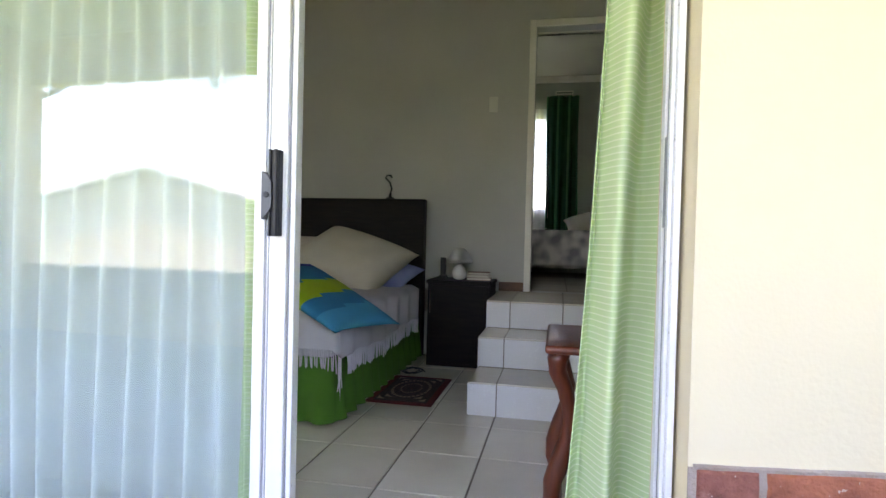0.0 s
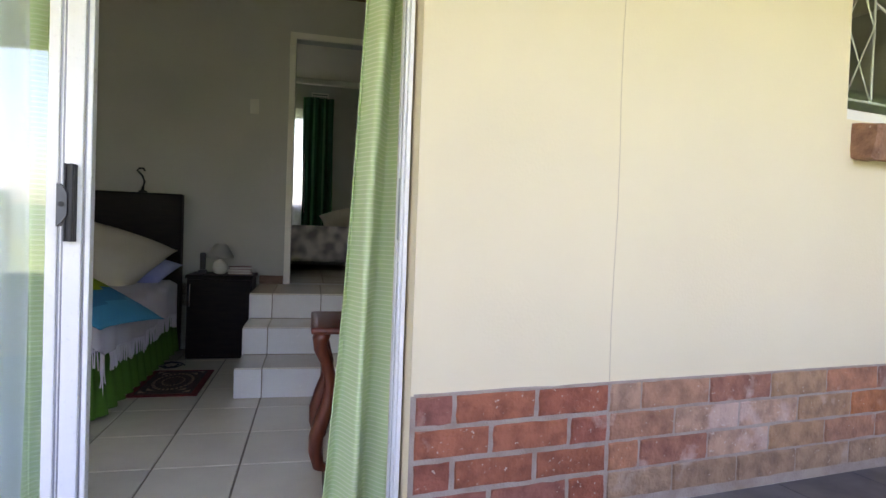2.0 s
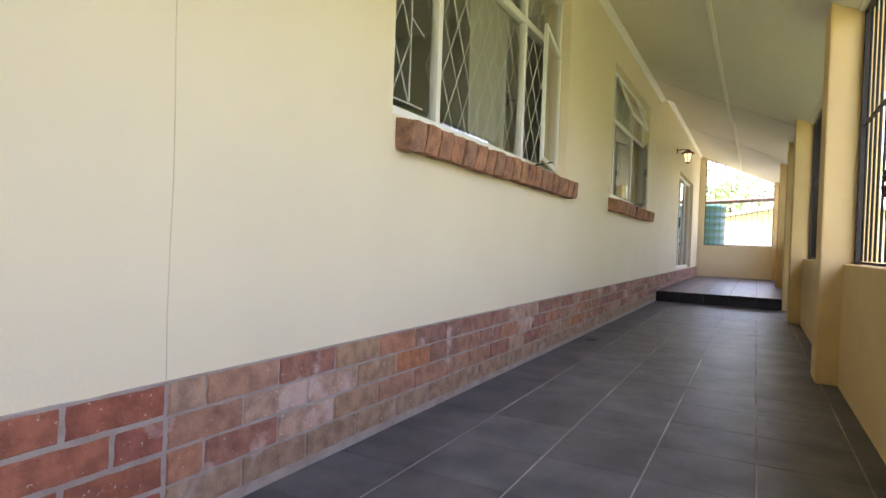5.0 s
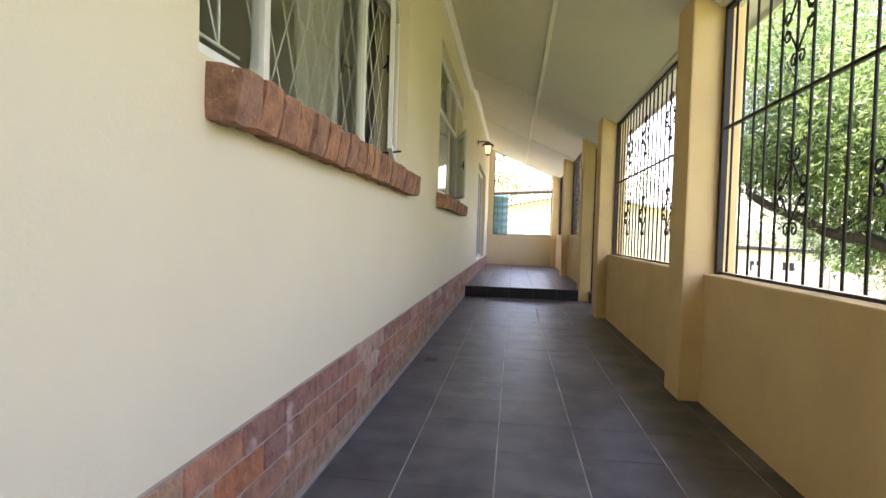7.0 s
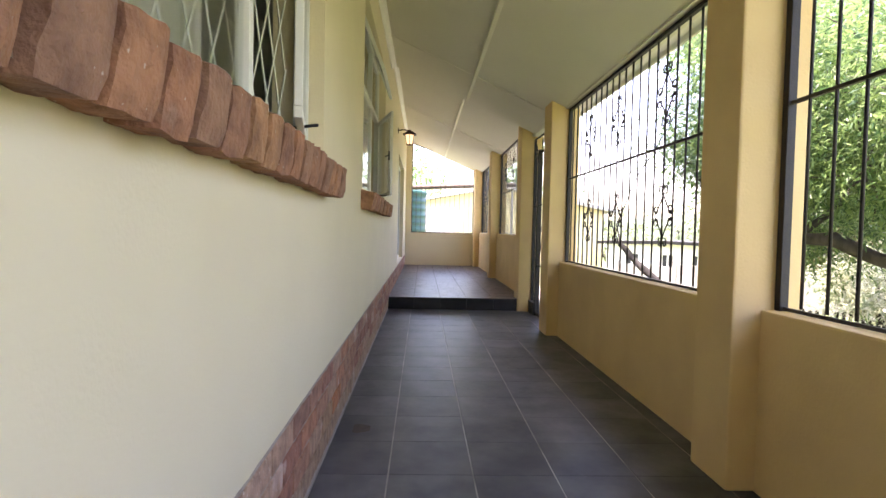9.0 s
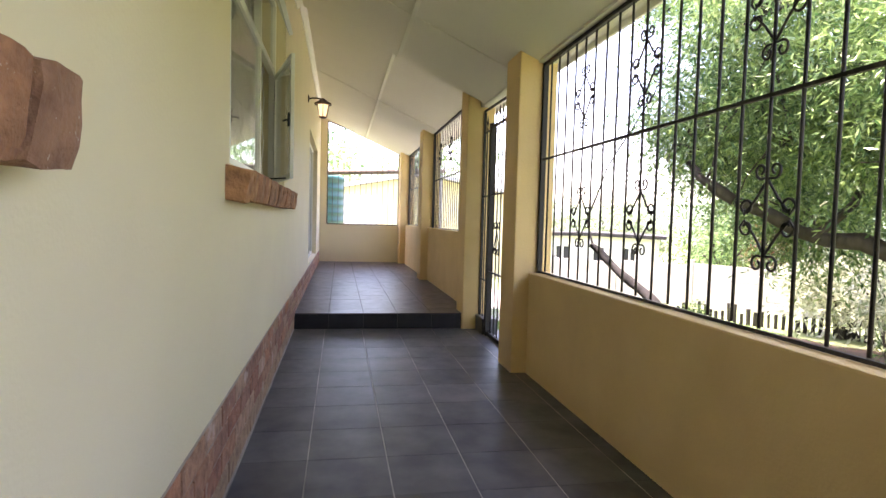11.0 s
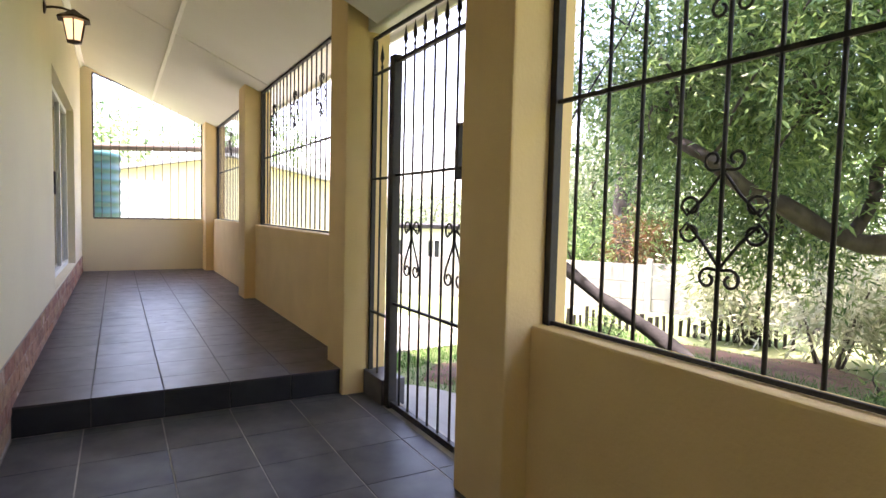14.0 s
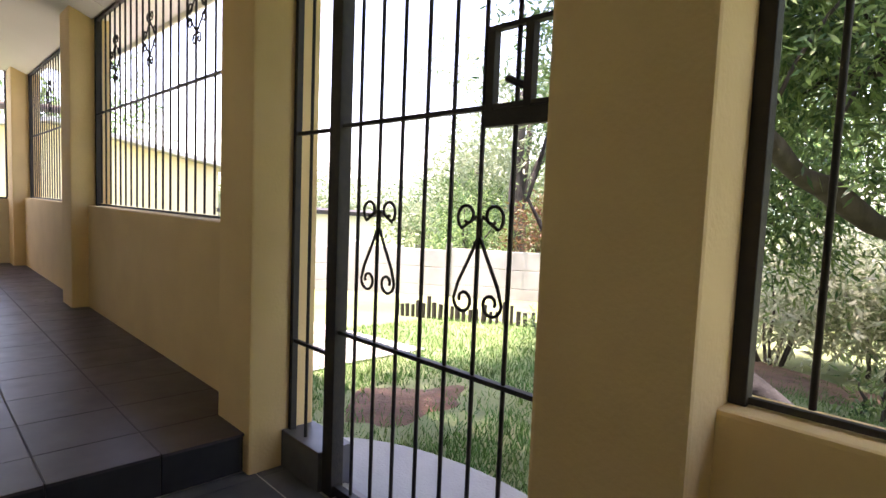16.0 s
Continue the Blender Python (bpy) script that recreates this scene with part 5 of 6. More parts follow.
BARK = mat("grey brown bark", (0.045, 0.038, 0.033), 0.95, second=(0.10, 0.088, 0.078), scale=9, detail=8, stretch=(1, 1, 0.4), amount=0.9, bump=0.9, bump_scale=30)
DEAD = mat("weathered dead wood", (0.034, 0.034, 0.037), 0.95, second=(0.016, 0.015, 0.017), scale=8, detail=6, amount=0.9, bump=0.8, bump_scale=25)
GRASS = mat("lawn ground", (0.09, 0.15, 0.05), 0.95, second=(0.23, 0.255, 0.13), scale=0.55, detail=8, amount=0.9, bump=0.8, bump_scale=40)
BLADE = mat("grass blade", (0.06, 0.21, 0.045), 0.7, second=(0.18, 0.28, 0.09), scale=1.5, amount=0.9, per_island=0.3)
SOIL = mat("brown soil", (0.15, 0.085, 0.055), 0.95, second=(0.07, 0.042, 0.028), scale=7, detail=8, amount=0.9, bump=0.9, bump_scale=35)
CONC = mat("concrete apron", (0.40, 0.395, 0.39), 0.85, second=(0.31, 0.305, 0.30), scale=3, detail=8, amount=0.8, bump=0.3, bump_scale=60)
WALL_GREY = mat("grey precast wall", (0.42, 0.41, 0.395), 0.9, second=(0.28, 0.27, 0.26), scale=1.5, detail=6, amount=0.8, bump=0.3, bump_scale=40)
WHITE_WALL = mat("white house wall", (0.78, 0.76, 0.70), 0.85, scale=0.8, amount=0.5)
YELLOW_WALL = mat("yellow house wall", (0.76, 0.66, 0.40), 0.85, second=(0.68, 0.58, 0.34), scale=0.8, amount=0.6)
GARAGE = mat("dull cream wall", (0.46, 0.40, 0.28), 0.85, scale=0.8, amount=0.5)
ROOF = mat("pale sheet roof", (0.55, 0.54, 0.52), 0.5, second=(0.45, 0.44, 0.43), scale=1.2, stretch=(1, 8, 1), amount=0.6)
ROOF_DARK = mat("dark roof edge", (0.028, 0.024, 0.022), 0.7, scale=2, amount=0.6)
PIPE = mat("brown grey rusted pipe", (0.13, 0.105, 0.085), 0.7, second=(0.07, 0.05, 0.04), scale=6, amount=0.8, bump=0.3)
HILL = mat("far wooded hill", (0.10, 0.16, 0.10), 1.0, second=(0.16, 0.20, 0.15), scale=0.05, detail=8, amount=0.9)


def ground_z(x, y):
    d = max(0.0, math.hypot(max(0, x - 9), max(0, -y - 2.5)) - 1.0)
    return -0.15 - 0.055 * min(d, 30) + 0.012 * noise.noise(Vector((x * 0.8, y * 0.8, 0)))


bm = bm_new()
xs = [-600, -200, -60, -25] + [-12 + k * 0.75 for k in range(61)] + [40, 60, 120, 250, 600]
ysl = [-600, -250, -120, -60, -40] + [-30 + k * 0.75 for k in range(39)] + [-0.9, 1.3, 12, 40, 150, 600]
grid = [[bm.verts.new((x, y, ground_z(x, y) if y < 1 else -0.16)) for y in ysl] for x in xs]
for i in range(len(xs) - 1):
    for j in range(len(ysl) - 1):
        bm.faces.new((grid[i][j], grid[i + 1][j], grid[i + 1][j + 1], grid[i][j + 1]))
whole("ground", bm, GRASS, "sunlit garden lawn falling away from the house", "ground", "structure", True)
bm = bm_new()
n = 26
vs = [bm.verts.new((9.75 + 1.05 * math.cos(a), -1.09 + -0.62 * math.sin(a), -0.085)) for a in (math.pi * k / n for k in range(n + 1))]
lo = [bm.verts.new((v.co.x + 0.0, v.co.y, -0.4)) for v in vs]
bm.faces.new(vs)
for k in range(n):
    bm.faces.new((vs[k], lo[k], lo[k + 1], vs[k + 1]))
box(bm, 8.86, 10.42, -1.10, -0.70, -0.28, -0.012)
whole("pavement", bm, CONC, "rounded concrete apron outside the gate", "pavement", "structure")
for sx, sy, rx, ry, sd in ((11.05, -2.25, 0.5, 0.85, 1), (9.6, -5.4, 1.6, 0.7, 2)):
    bm = bm_new()
    rings = []
    for r in (0.0, 0.5, 1.0):
        rings.append([bm.verts.new((sx + rx * r * math.cos(a) * (1 + 0.22 * math.sin(3 * a + sd) + 0.16 * math.sin(7 * a + 2 * sd)), sy + ry * r * math.sin(a) * (1 + 0.2 * math.cos(2 * a + sd) + 0.14 * math.cos(5 * a)),
                                    ground_z(sx, sy) - 0.02 + 0.05 * (1 - r) + (0.012 if r < 1 else -0.02))) for a in (2 * math.pi * k / 24 for k in range(24))] if r else [bm.verts.new((sx, sy, ground_z(sx, sy) + 0.05))])
    for k in range(24):
        bm.faces.new((rings[0][0], rings[1][k], rings[1][(k + 1) % 24]))
        bm.faces.new((rings[1][k], rings[2][k], rings[2][(k + 1) % 24], rings[1][(k + 1) % 24]))
    whole("flower_bed", bm, SOIL, "bare brown soil patch in the lawn", "soil patch", "structure", True)

# pale yard by the raised end, added to bounce sun onto the far ceiling
for name, (xa, xb), (ya, yb), nx, ny in (("pavement_yard", (12.4, 18.3), (-3.6, -1.08), 16, 6), ("pavement_end", (18.32, 24.2), (-3.6, 4.4), 12, 10)):
    bm = bm_new()
    sheet(bm, lambda u, v: Vector((xa + (xb - xa) * u, ya + (yb - ya) * v, (ground_z(xa + (xb - xa) * u, ya + (yb - ya) * v)) + 0.02)), nx, ny, 0.12)
    whole(name, bm, CONC, "pale concrete yard added to bounce sun onto the far ceiling", "pavement", "structure")

# grass
rng = np.random.default_rng(5)
verts, faces = [], []
for k in range(70000):
    x, y = rng.uniform(7.5, 14.0), -1.2 - 4.6 * rng.random() ** 1.5
    if (((x - 11.05) / 0.6) ** 2 + ((y + 2.25) / 0.95) ** 2 < 1 and rng.random() < 0.72) or ((x - 9.75) / 1.08) ** 2 + ((y + 1.09) / 0.66) ** 2 < 1:
        continue
    z, h, a, w = ground_z(x, y) - 0.01, rng.uniform(0.03, 0.08), rng.uniform(0, 6.28), rng.uniform(0.003, 0.006)
    lx, ly = rng.normal(0, 0.025, 2)
    b = len(verts)
    verts += [(x - w * math.cos(a), y - w * math.sin(a), z), (x + w * math.cos(a), y + w * math.sin(a), z), (x + lx, y + ly, z + h)]
    faces.append((b, b + 1, b + 2))
me = bpy.data.meshes.new("grass")
me.from_pydata(verts, [], faces)
me.materials.append(BLADE)
tagged(new("grass", me), "short green and yellowing lawn grass", "grass", kind="stuff")


def leaves(centres, count, size, seed, droop=0.5, squash=0.8, shell=0.35):
    """Long leaves in sprays scattered through round masses (centre, radius)."""
    rg = np.random.default_rng(seed)
    vol = np.array([c[3] ** 2 for c in centres])
    pick = rg.choice(len(centres), count // 9, p=vol / vol.sum())
    verts, faces = [], []
    for k in pick:
        cx, cy, cz, r = centres[k]
        d = rg.normal(0, 1, 3)
        d /= np.linalg.norm(d)
        q = r * (shell + (1 - shell) * rg.random() ** 0.6) * (1 + 0.25 * rg.normal())
        p = np.array([cx, cy, cz]) + d * q * np.array([1, 1, squash])
        ax = d * 0.6 + rg.normal(0, 0.5, 3) + np.array([0, 0, -droop])
        ax /= np.linalg.norm(ax)
        for j in range(9):
            o = p + ax * size * 0.35 * j + rg.normal(0, size * 0.22, 3)
            f = ax * 0.7 + rg.normal(0, 0.55, 3)
            f /= np.linalg.norm(f)
            s = np.cross(f, rg.normal(0, 1, 3))
            s /= np.linalg.norm(s) + 1e-9
            L = size * rg.uniform(0.65, 1.25)
            w = L * 0.115
            b = len(verts)
            verts += [tuple(o), tuple(o + f * L * 0.45 + s * w), tuple(o + f * L), tuple(o + f * L * 0.45 - s * w)]
            faces += [(b, b + 1, b + 2, b + 3)]
    me = bpy.data.meshes.new("crown")
    me.from_pydata(verts, [], faces)
    return me


def branch(bm, pts, r0, r1, seg=9, wob=0.05, seed=1):
    P = [Vector(p) for p in pts]
    out = []
    for a, b in zip(P, P[1:]):
        for t in (0, 0.25, 0.5, 0.75):
            q = a.lerp(b, t)
            q += Vector((noise.noise(q * 2 + Vector((seed, 0, 0))), noise.noise(q * 2 + Vector((0, seed, 0))), noise.noise(q * 2 + Vector((0, 0, seed))))) * wob
            out.append(q)
    out.append(P[-1])
    n = len(out) - 1
    tube(bm, out, [(r0 + (r1 - r0) * k / n) * (1 + 0.12 * math.sin(k * 1.7 + seed)) for k in range(n + 1)], seg)


def tree(name, label, limbs, centres, count, size, material, seed, bark=BARK, twig=True):
    t = thing(name, label, "tree", Matrix.Identity(4))
    for k, (pts, r0, r1) in enumerate(limbs):
        bm = bm_new()
        branch(bm, pts, r0, r1, 10 if k == 0 else 8, 0.10, seed + k)
        part("trunk" if k == 0 else "limb", bm, bark, t, smooth=True)
    if twig:
        rg = random.Random(seed)
        bm = bm_new()
        for cx, cy, cz, r in centres:
            for _ in range(7):
                d = Vector((rg.gauss(0, 1), rg.gauss(0, 1), rg.gauss(0, 0.7))).normalized() * r
                branch(bm, [(cx, cy, cz - 0.2), Vector((cx, cy, cz)) + d * 0.5, Vector((cx, cy, cz)) + d], 0.022, 0.005, 5, 0.12, rg.random() * 9)
        part("twig", bm, bark, t)["kind"] = "stuff"
    me = leaves(centres, count, size, seed)
    me.materials.append(material)
    cr = new("crown", me)
    cr.parent = t
    return t


# the leaning tree outside the grilles
tree("garden_tree", "leaning leafy tree with a rough trunk close to the veranda",
     [([(5.6, -5.6, -0.4), (6.6, -4.9, 0.45), (7.7, -4.25, 0.95), (8.55, -3.75, 1.22), (8.95, -3.2, 1.50), (9.15, -2.85, 1.72), (9.5, -2.95, 1.95)], 0.11, 0.035),
      ([(8.55, -3.75, 1.22), (8.7, -4.6, 1.9), (9.0, -5.2, 2.9), (9.0, -5.4, 4.0)], 0.05, 0.015),
      # limb added to carry the unseen shading masses over the lawn
      ([(9.0, -5.4, 3.9), (9.7, -4.2, 4.6), (10.8, -2.5, 5.2)], 0.03, 0.01),
      ([(7.7, -4.25, 0.95), (7.3, -3.9, 1.8), (6.9, -4.0, 2.8), (6.6, -4.2, 3.8)], 0.06, 0.02),
      ([(6.6, -4.9, 0.45), (5.9, -4.4, 1.6), (5.2, -4.0, 2.8)], 0.06, 0.02),
      ([(9.15, -2.85, 1.72), (8.7, -2.9, 2.4), (8.3, -3.1, 3.2)], 0.013, 0.005)],
     [(9.9, -3.6, 2.7, 1.0), (8.6, -3.9, 2.9, 1.15), (7.2, -4.0, 2.7, 1.2), (10.4, -4.6, 2.3, 1.2), (9.0, -4.9, 3.8, 1.15), (5.8, -3.9, 2.8, 1.2), (8.7, -3.1, 3.5, 0.9), 
      (4.6, -3.9, 3.0, 1.1), (7.8, -5.2, 1.7, 1.0), (9.6, -4.7, 1.4, 0.8), (6.2, -4.9, 1.5, 1.0), (9.5, -3.0, 2.3, 0.5), (8.7, -3.4, 2.3, 0.75), (7.8, -3.9, 2.0, 0.7),
      # masses above the view, added to shade the lawn outside the gate
      (10.9, -2.7, 5.0, 1.1), (10.6, -3.9, 4.8, 1.2), (11.3, -3.5, 5.2, 0.9), (10.5, -1.75, 5.2, 0.85), (11.5, -1.9, 5.2, 0.85), (11.0, -2.6, 5.4, 0.9), (9.9, -2.3, 5.2, 0.8)], 270000, 0.082, LEAF, 21)
# dead branch resting against the tree
bm = bm_new()
branch(bm, [(8.62, -2.28, 0.40), (8.95, -2.18, 0.60), (9.3, -2.08, 0.80), (9.72, -1.98, 1.04)], 0.055, 0.036, 9, 0.03, 3)
branch(bm, [(9.70, -1.985, 1.03), (9.90, -1.98, 1.30), (9.86, -2.2, 1.9), (9.65, -2.6, 2.7), (9.5, -2.9, 3.6)], 0.013, 0.005, 7, 0.03, 5)
whole("dead_branch", bm, DEAD, "bare dead branch hanging down from the tree", "branch", smooth=True)


def shrub(name, label, x, y, r, h, count, size, material, seed, stems=7):
    z = ground_z(x, y)
    s = thing(name, label, "shrub", Matrix.Identity(4))
    rg = random.Random(seed)
    for k in range(stems):
        a = 2 * math.pi * k / stems
        bm = bm_new()
        branch(bm, [(x + 0.08 * math.cos(a), y + 0.08 * math.sin(a), z - 0.05), (x + r * 0.3 * math.cos(a), y + r * 0.3 * math.sin(a), z + h * 0.45), (x + r * 0.6 * math.cos(a), y + r * 0.6 * math.sin(a), z + h * 0.85)], 0.02, 0.006, 5, 0.06, seed + k)
        part("stem", bm, BARK, s)
    cs = [(x + r * 0.5 * rg.uniform(-1, 1), y + r * 0.5 * rg.uniform(-1, 1), z + h * rg.uniform(0.45, 0.85), r * rg.uniform(0.4, 0.65)) for _ in range(6)]
    me = leaves(cs, count, size, seed, 0.1, 0.8, 0.2)
    me.materials.append(material)
    c = new("crown", me)
    c.parent = s
    return s


shrub("shrub", "pale flowering shrub standing in the bed", 9.9, -6.3, 1.0, 1.3, 6500, 0.13, LEAF_PALE, 31)
shrub("shrub", "pale flowering shrub with thin bare stems", 8.6, -6.6, 1.0, 1.35, 6500, 0.13, LEAF_PALE, 32)
shrub("shrub", "pale leafy shrub under the leaning tree", 11.2, -6.8, 0.9, 1.15, 6500, 0.13, LEAF_PALE, 33)
shrub("shrub", "pale leafy shrub beside the trunk", 7.2, -6.9, 1.0, 1.35, 6500, 0.13, LEAF_PALE, 34)
shrub("shrub", "small round green bush on the lawn", 11.6, -4.6, 0.28, 0.35, 900, 0.05, LEAF, 35, 5)
shrub("shrub", "red leaved bush beyond the grey wall", 14.9, -9.2, 0.9, 2.0, 2200, 0.14, LEAF_RED, 36)
shrub("sapling", "thin young sapling planted in the lawn", 9.05, -6.6, 0.3, 0.9, 350, 0.12, LEAF, 37, 2)
shrub("shrub", "small green plant in the flower bed", 8.75, -4.9, 0.22, 0.30, 250, 0.09, LEAF, 38, 3)

# low log edging along the flower bed
edge = thing("log_edging", "row of short dark wooden stakes edging the lawn", "garden edging", Matrix.Identity(4))
rng = random.Random(9)
for k in range(46):
    t = k / 45
    x, y = 14.6 - 3.9 * t, -5.0 - 1.9 * t + 0.15 * math.sin(5 * t)
    z = ground_z(x, y)
    bm = bm_new()
    rod(bm, (x, y, z - 0.1), (x + rng.uniform(-0.02, 0.02), y, z + rng.uniform(0.18, 0.34)), rng.uniform(0.022, 0.04), 7)
    part("stake", bm, ROOF_DARK, edge)

# grey precast wall across the garden's end
gw = thing("garden_wall", "long grey precast concrete wall at the garden's end", "wall", Matrix.Identity(4))
for k in range(9):
    a = (19.6 - 1.75 * k, -5.4 - 1.05 * k)
    b = (a[0] - 1.75, a[1] - 1.05)
    z = ground_z(*a) - 0.1
    for r in range(3):
        bm = bm_new()
        ang = math.atan2(b[1] - a[1], b[0] - a[0])
        box(bm, 0.05, 2.0, -0.03, 0.03, r * 0.36, r * 0.36 + 0.352, 0.01)
        p = part("panel", bm, WALL_GREY, gw)
        p.matrix_basis = Matrix.Translation((a[0], a[1], z)) @ Matrix.Rotation(ang, 4, "Z")
    bm = bm_new()
    box(bm, -0.055, 0.055, -0.06, 0.06, 0, 1.16, 0.012)
    p = part("post", bm, WALL_GREY, gw)
    p.matrix_basis = Matrix.Translation((a[0], a[1], z)) @ Matrix.Rotation(ang, 4, "Z")


def house(name, label, at, rz, W, D, eave, ridge, wall_mat, roof_mat, wins, over=0.35, base=-0.5):
    """A plain gabled house: walls with window openings, roof of two slopes."""
    h = thing(name, label, "house", pose(*at, 0, 0, rz))
    # gable walls run along x at y = 0 and y = D
    for y0, y1 in ((0, 0.2), (D - 0.2, D)):
        bm = bm_new()
        holed_wall(bm, -W / 2, W / 2, base, eave, y0, y1, wins if y0 == 0 else [])
        v = [bm.verts.new(p) for p in ((-W / 2, y0, eave), (W / 2, y0, eave), (0, y0, ridge), (-W / 2, y1, eave), (W / 2, y1, eave), (0, y1, ridge))]
        for f in ((0, 1, 2), (5, 4, 3), (0, 2, 5, 3), (1, 4, 5, 2)):
            bm.faces.new([v[k] for k in f])
        bmesh.ops.remove_doubles(bm, verts=bm.verts, dist=0.001)
        part("wall", bm, wall_mat, h)
    for sx in (-1, 1):
        bm = bm_new()
        box(bm, sx * W / 2 - (0.2 if sx > 0 else 0), sx * W / 2 + (0 if sx > 0 else 0.2), 0.2, D - 0.2, base, eave)
        part("side_wall", bm, wall_mat, h)
        bm = bm_new()
        k = (ridge - eave) / (W / 2)
        xo = sx * (W / 2 + over)
        pts = ((0, -over, ridge + 0.02), (xo, -over, eave - k * over + 0.02), (xo, D + over, eave - k * over + 0.02), (0, D + over, ridge + 0.02))
        v = [bm.verts.new((p[0], p[1], p[2] + dz)) for dz in (0, 0.12) for p in pts]
        for f in ((0, 1, 2, 3), (7, 6, 5, 4), (0, 4, 5, 1), (1, 5, 6, 2), (2, 6, 7, 3), (3, 7, 4, 0)):
            bm.faces.new([v[q] for q in f])
        part("roof", bm, roof_mat, h)
    for x0, x1, z0, z1 in wins:
        wn = thing("window", "dark window with a pale frame", "window")
        del wn["category"]
        wn.parent = h
        bm = bm_new()
        for a, b, c, d in ((x0, x1, z0, z0 + 0.06), (x0, x1, z1 - 0.06, z1), (x0, x0 + 0.06, z0 + 0.06, z1 - 0.06), (x1 - 0.06, x1, z0 + 0.06, z1 - 0.06), ((x0 + x1) / 2 - 0.03, (x0 + x1) / 2 + 0.03, z0 + 0.06, z1 - 0.06)):
            box(bm, a, b, 0.06, 0.11, c, d)
        part("frame", bm, M["frame"], wn)
        bm = bm_new()
        box(bm, x0 + 0.05, x1 - 0.05, 0.08, 0.09, z0 + 0.05, z1 - 0.05)
        part("pane", bm, M["rubber"], wn)
    return h


house("yellow_house", "yellow and white gabled house beyond the end wall", (27.0, -2.6, 0), -90, 9.4, 9.0, 2.15, 3.05, YELLOW_WALL, ROOF, [], 0.5, -1.2)
bm = bm_new()
box(bm, 24.2, 24.4, -0.55, 4.5, -1.2, 2.05)
whole("white_wall", bm, WHITE_WALL, "white plastered yard wall behind the water tank", "wall")
house("white_cottage", "low white cottage with a dark roof down the slope", (23.9, -8.7, -1.55), -122, 4.4, 4.0, 2.30, 2.36, WHITE_WALL, ROOF_DARK, [(-1.5, -0.9, 0.9, 2.0), (-0.1, 0.4, 0.9, 2.0), (1.0, 1.5, 0.9, 2.0)], 0.3, -1.0)
garage = house("cream_garage", "cream gabled outbuilding across the yard", (-14.9, -12.8, 0), 168, 7.4, 6.0, 1.95, 3.0, GARAGE, ROOF, [], 0.3, -1.6)

for k in range(17):
    x = -3.6 + 0.45 * k
    bm = bm_new()
    box(bm, x - 0.014, x + 0.014, -0.02, -0.001, -0.9, 1.93)
    part("batten", bm, PIPE, garage)
bm = bm_new()
tube(bm, [(-24.0, -9.0, 2.75), (-18.0, -9.0, 2.45), (-13.0, -9.0, 2.42), (-8.4, -9.0, 2.53), (-2.0, -9.0, 2.9)], 0.012, 6)
whole("overhead_cable", bm, M["rubber"], "thin black overhead cable crossing the yard", "cable")

# water tank
tk = thing("water_tank", "green ribbed plastic water tank on a low plinth", "water tank", Matrix.Translation((20.6, 1.40, 0.15)))
prof = [(0.78, 0.0)]
for k in range(9):
    z = 0.05 + k * 0.225
    prof += [(0.78, z), (0.80, z + 0.02), (0.80, z + 0.10), (0.78, z + 0.12), (0.78, z + 0.20)]
bm = bm_new()
lathe(bm, prof + [(0.79, 2.12), (0.82, 2.15), (0.82, 2.22), (0.77, 2.26), (0.4, 2.38), (0.22, 2.40)], 40)
part("body", bm, M["tank"], tk, smooth=True)
bm = bm_new()
lathe(bm, [(0.23, 2.395), (0.25, 2.41), (0.25, 2.45), (0.18, 2.47)], 24)
part("lid", bm, M["tank"], tk)
bm = bm_new()
lathe(bm, [(0.95, -0.9), (0.95, -0.002)], 30)
part("plinth", bm, CONC, tk, "concrete plinth")
# grey pipe rail on posts outside the end opening
pr = thing("pipe_rail", "grey pipe carried on two posts outside the end wall", "pipe", Matrix.Identity(4))
bm = bm_new()
tube(bm, [(19.4, 2.6, 2.36), (19.4, 0.4, 2.47), (19.4, -2.1, 2.60)], 0.065, 10)
part("pipe", bm, PIPE, pr, smooth=True)
for y, z in ((2.5, 2.28), (-2.0, 2.49)):
    bm = bm_new()
    rod(bm, (19.4, y, -0.9), (19.4, y, z), 0.04, 10)
    part("post", bm, WALL_GREY, pr)

# trees further off
def far_tree(x, y, h, r, seed, material=LEAF_DARK, count=2600, size=0.32, label="rounded leafy tree beyond the garden"):
    z = ground_z(x, y)
    rg = random.Random(seed)
    cs = [(x + r * 0.6 * rg.uniform(-1, 1), y + r * 0.6 * rg.uniform(-1, 1), z + h * rg.uniform(0.45, 0.88), r * rg.uniform(0.38, 0.6)) for _ in range(9)]
    limbs = [([(x, y, z - 0.2), (x + 0.1, y, z + h * 0.35), (x, y + 0.1, z + h * 0.7)], 0.04 * h, 0.012 * h)]
    for c in cs[:4]:
        limbs.append(([(x + 0.05, y, z + h * 0.3), (c[0], c[1], c[2])], 0.02 * h, 0.006 * h))
    tree("tree", label, limbs, cs, count, size, material, seed, BARK, False)


for hx, hy, hh, hr, hs in ((28, -13.0, 3.6, 2.2, 81), (31, -9.0, 3.4, 2.2, 82), (25.5, -15.0, 3.2, 2.0, 83), (21.5, -13.5, 2.8, 1.8, 84), (34, -14.0, 4.4, 2.6, 85)):
    far_tree(hx, hy, hh, hr, hs, LEAF_FAR, 2400, 0.26, "green hedge tree behind the white cottage")
far_tree(24.5, -17.5, 4.6, 2.4, 51, LEAF_FAR, label="light green tree beyond the white cottage")
far_tree(19.5, -15.5, 3.6, 1.9, 52, LEAF_FAR)
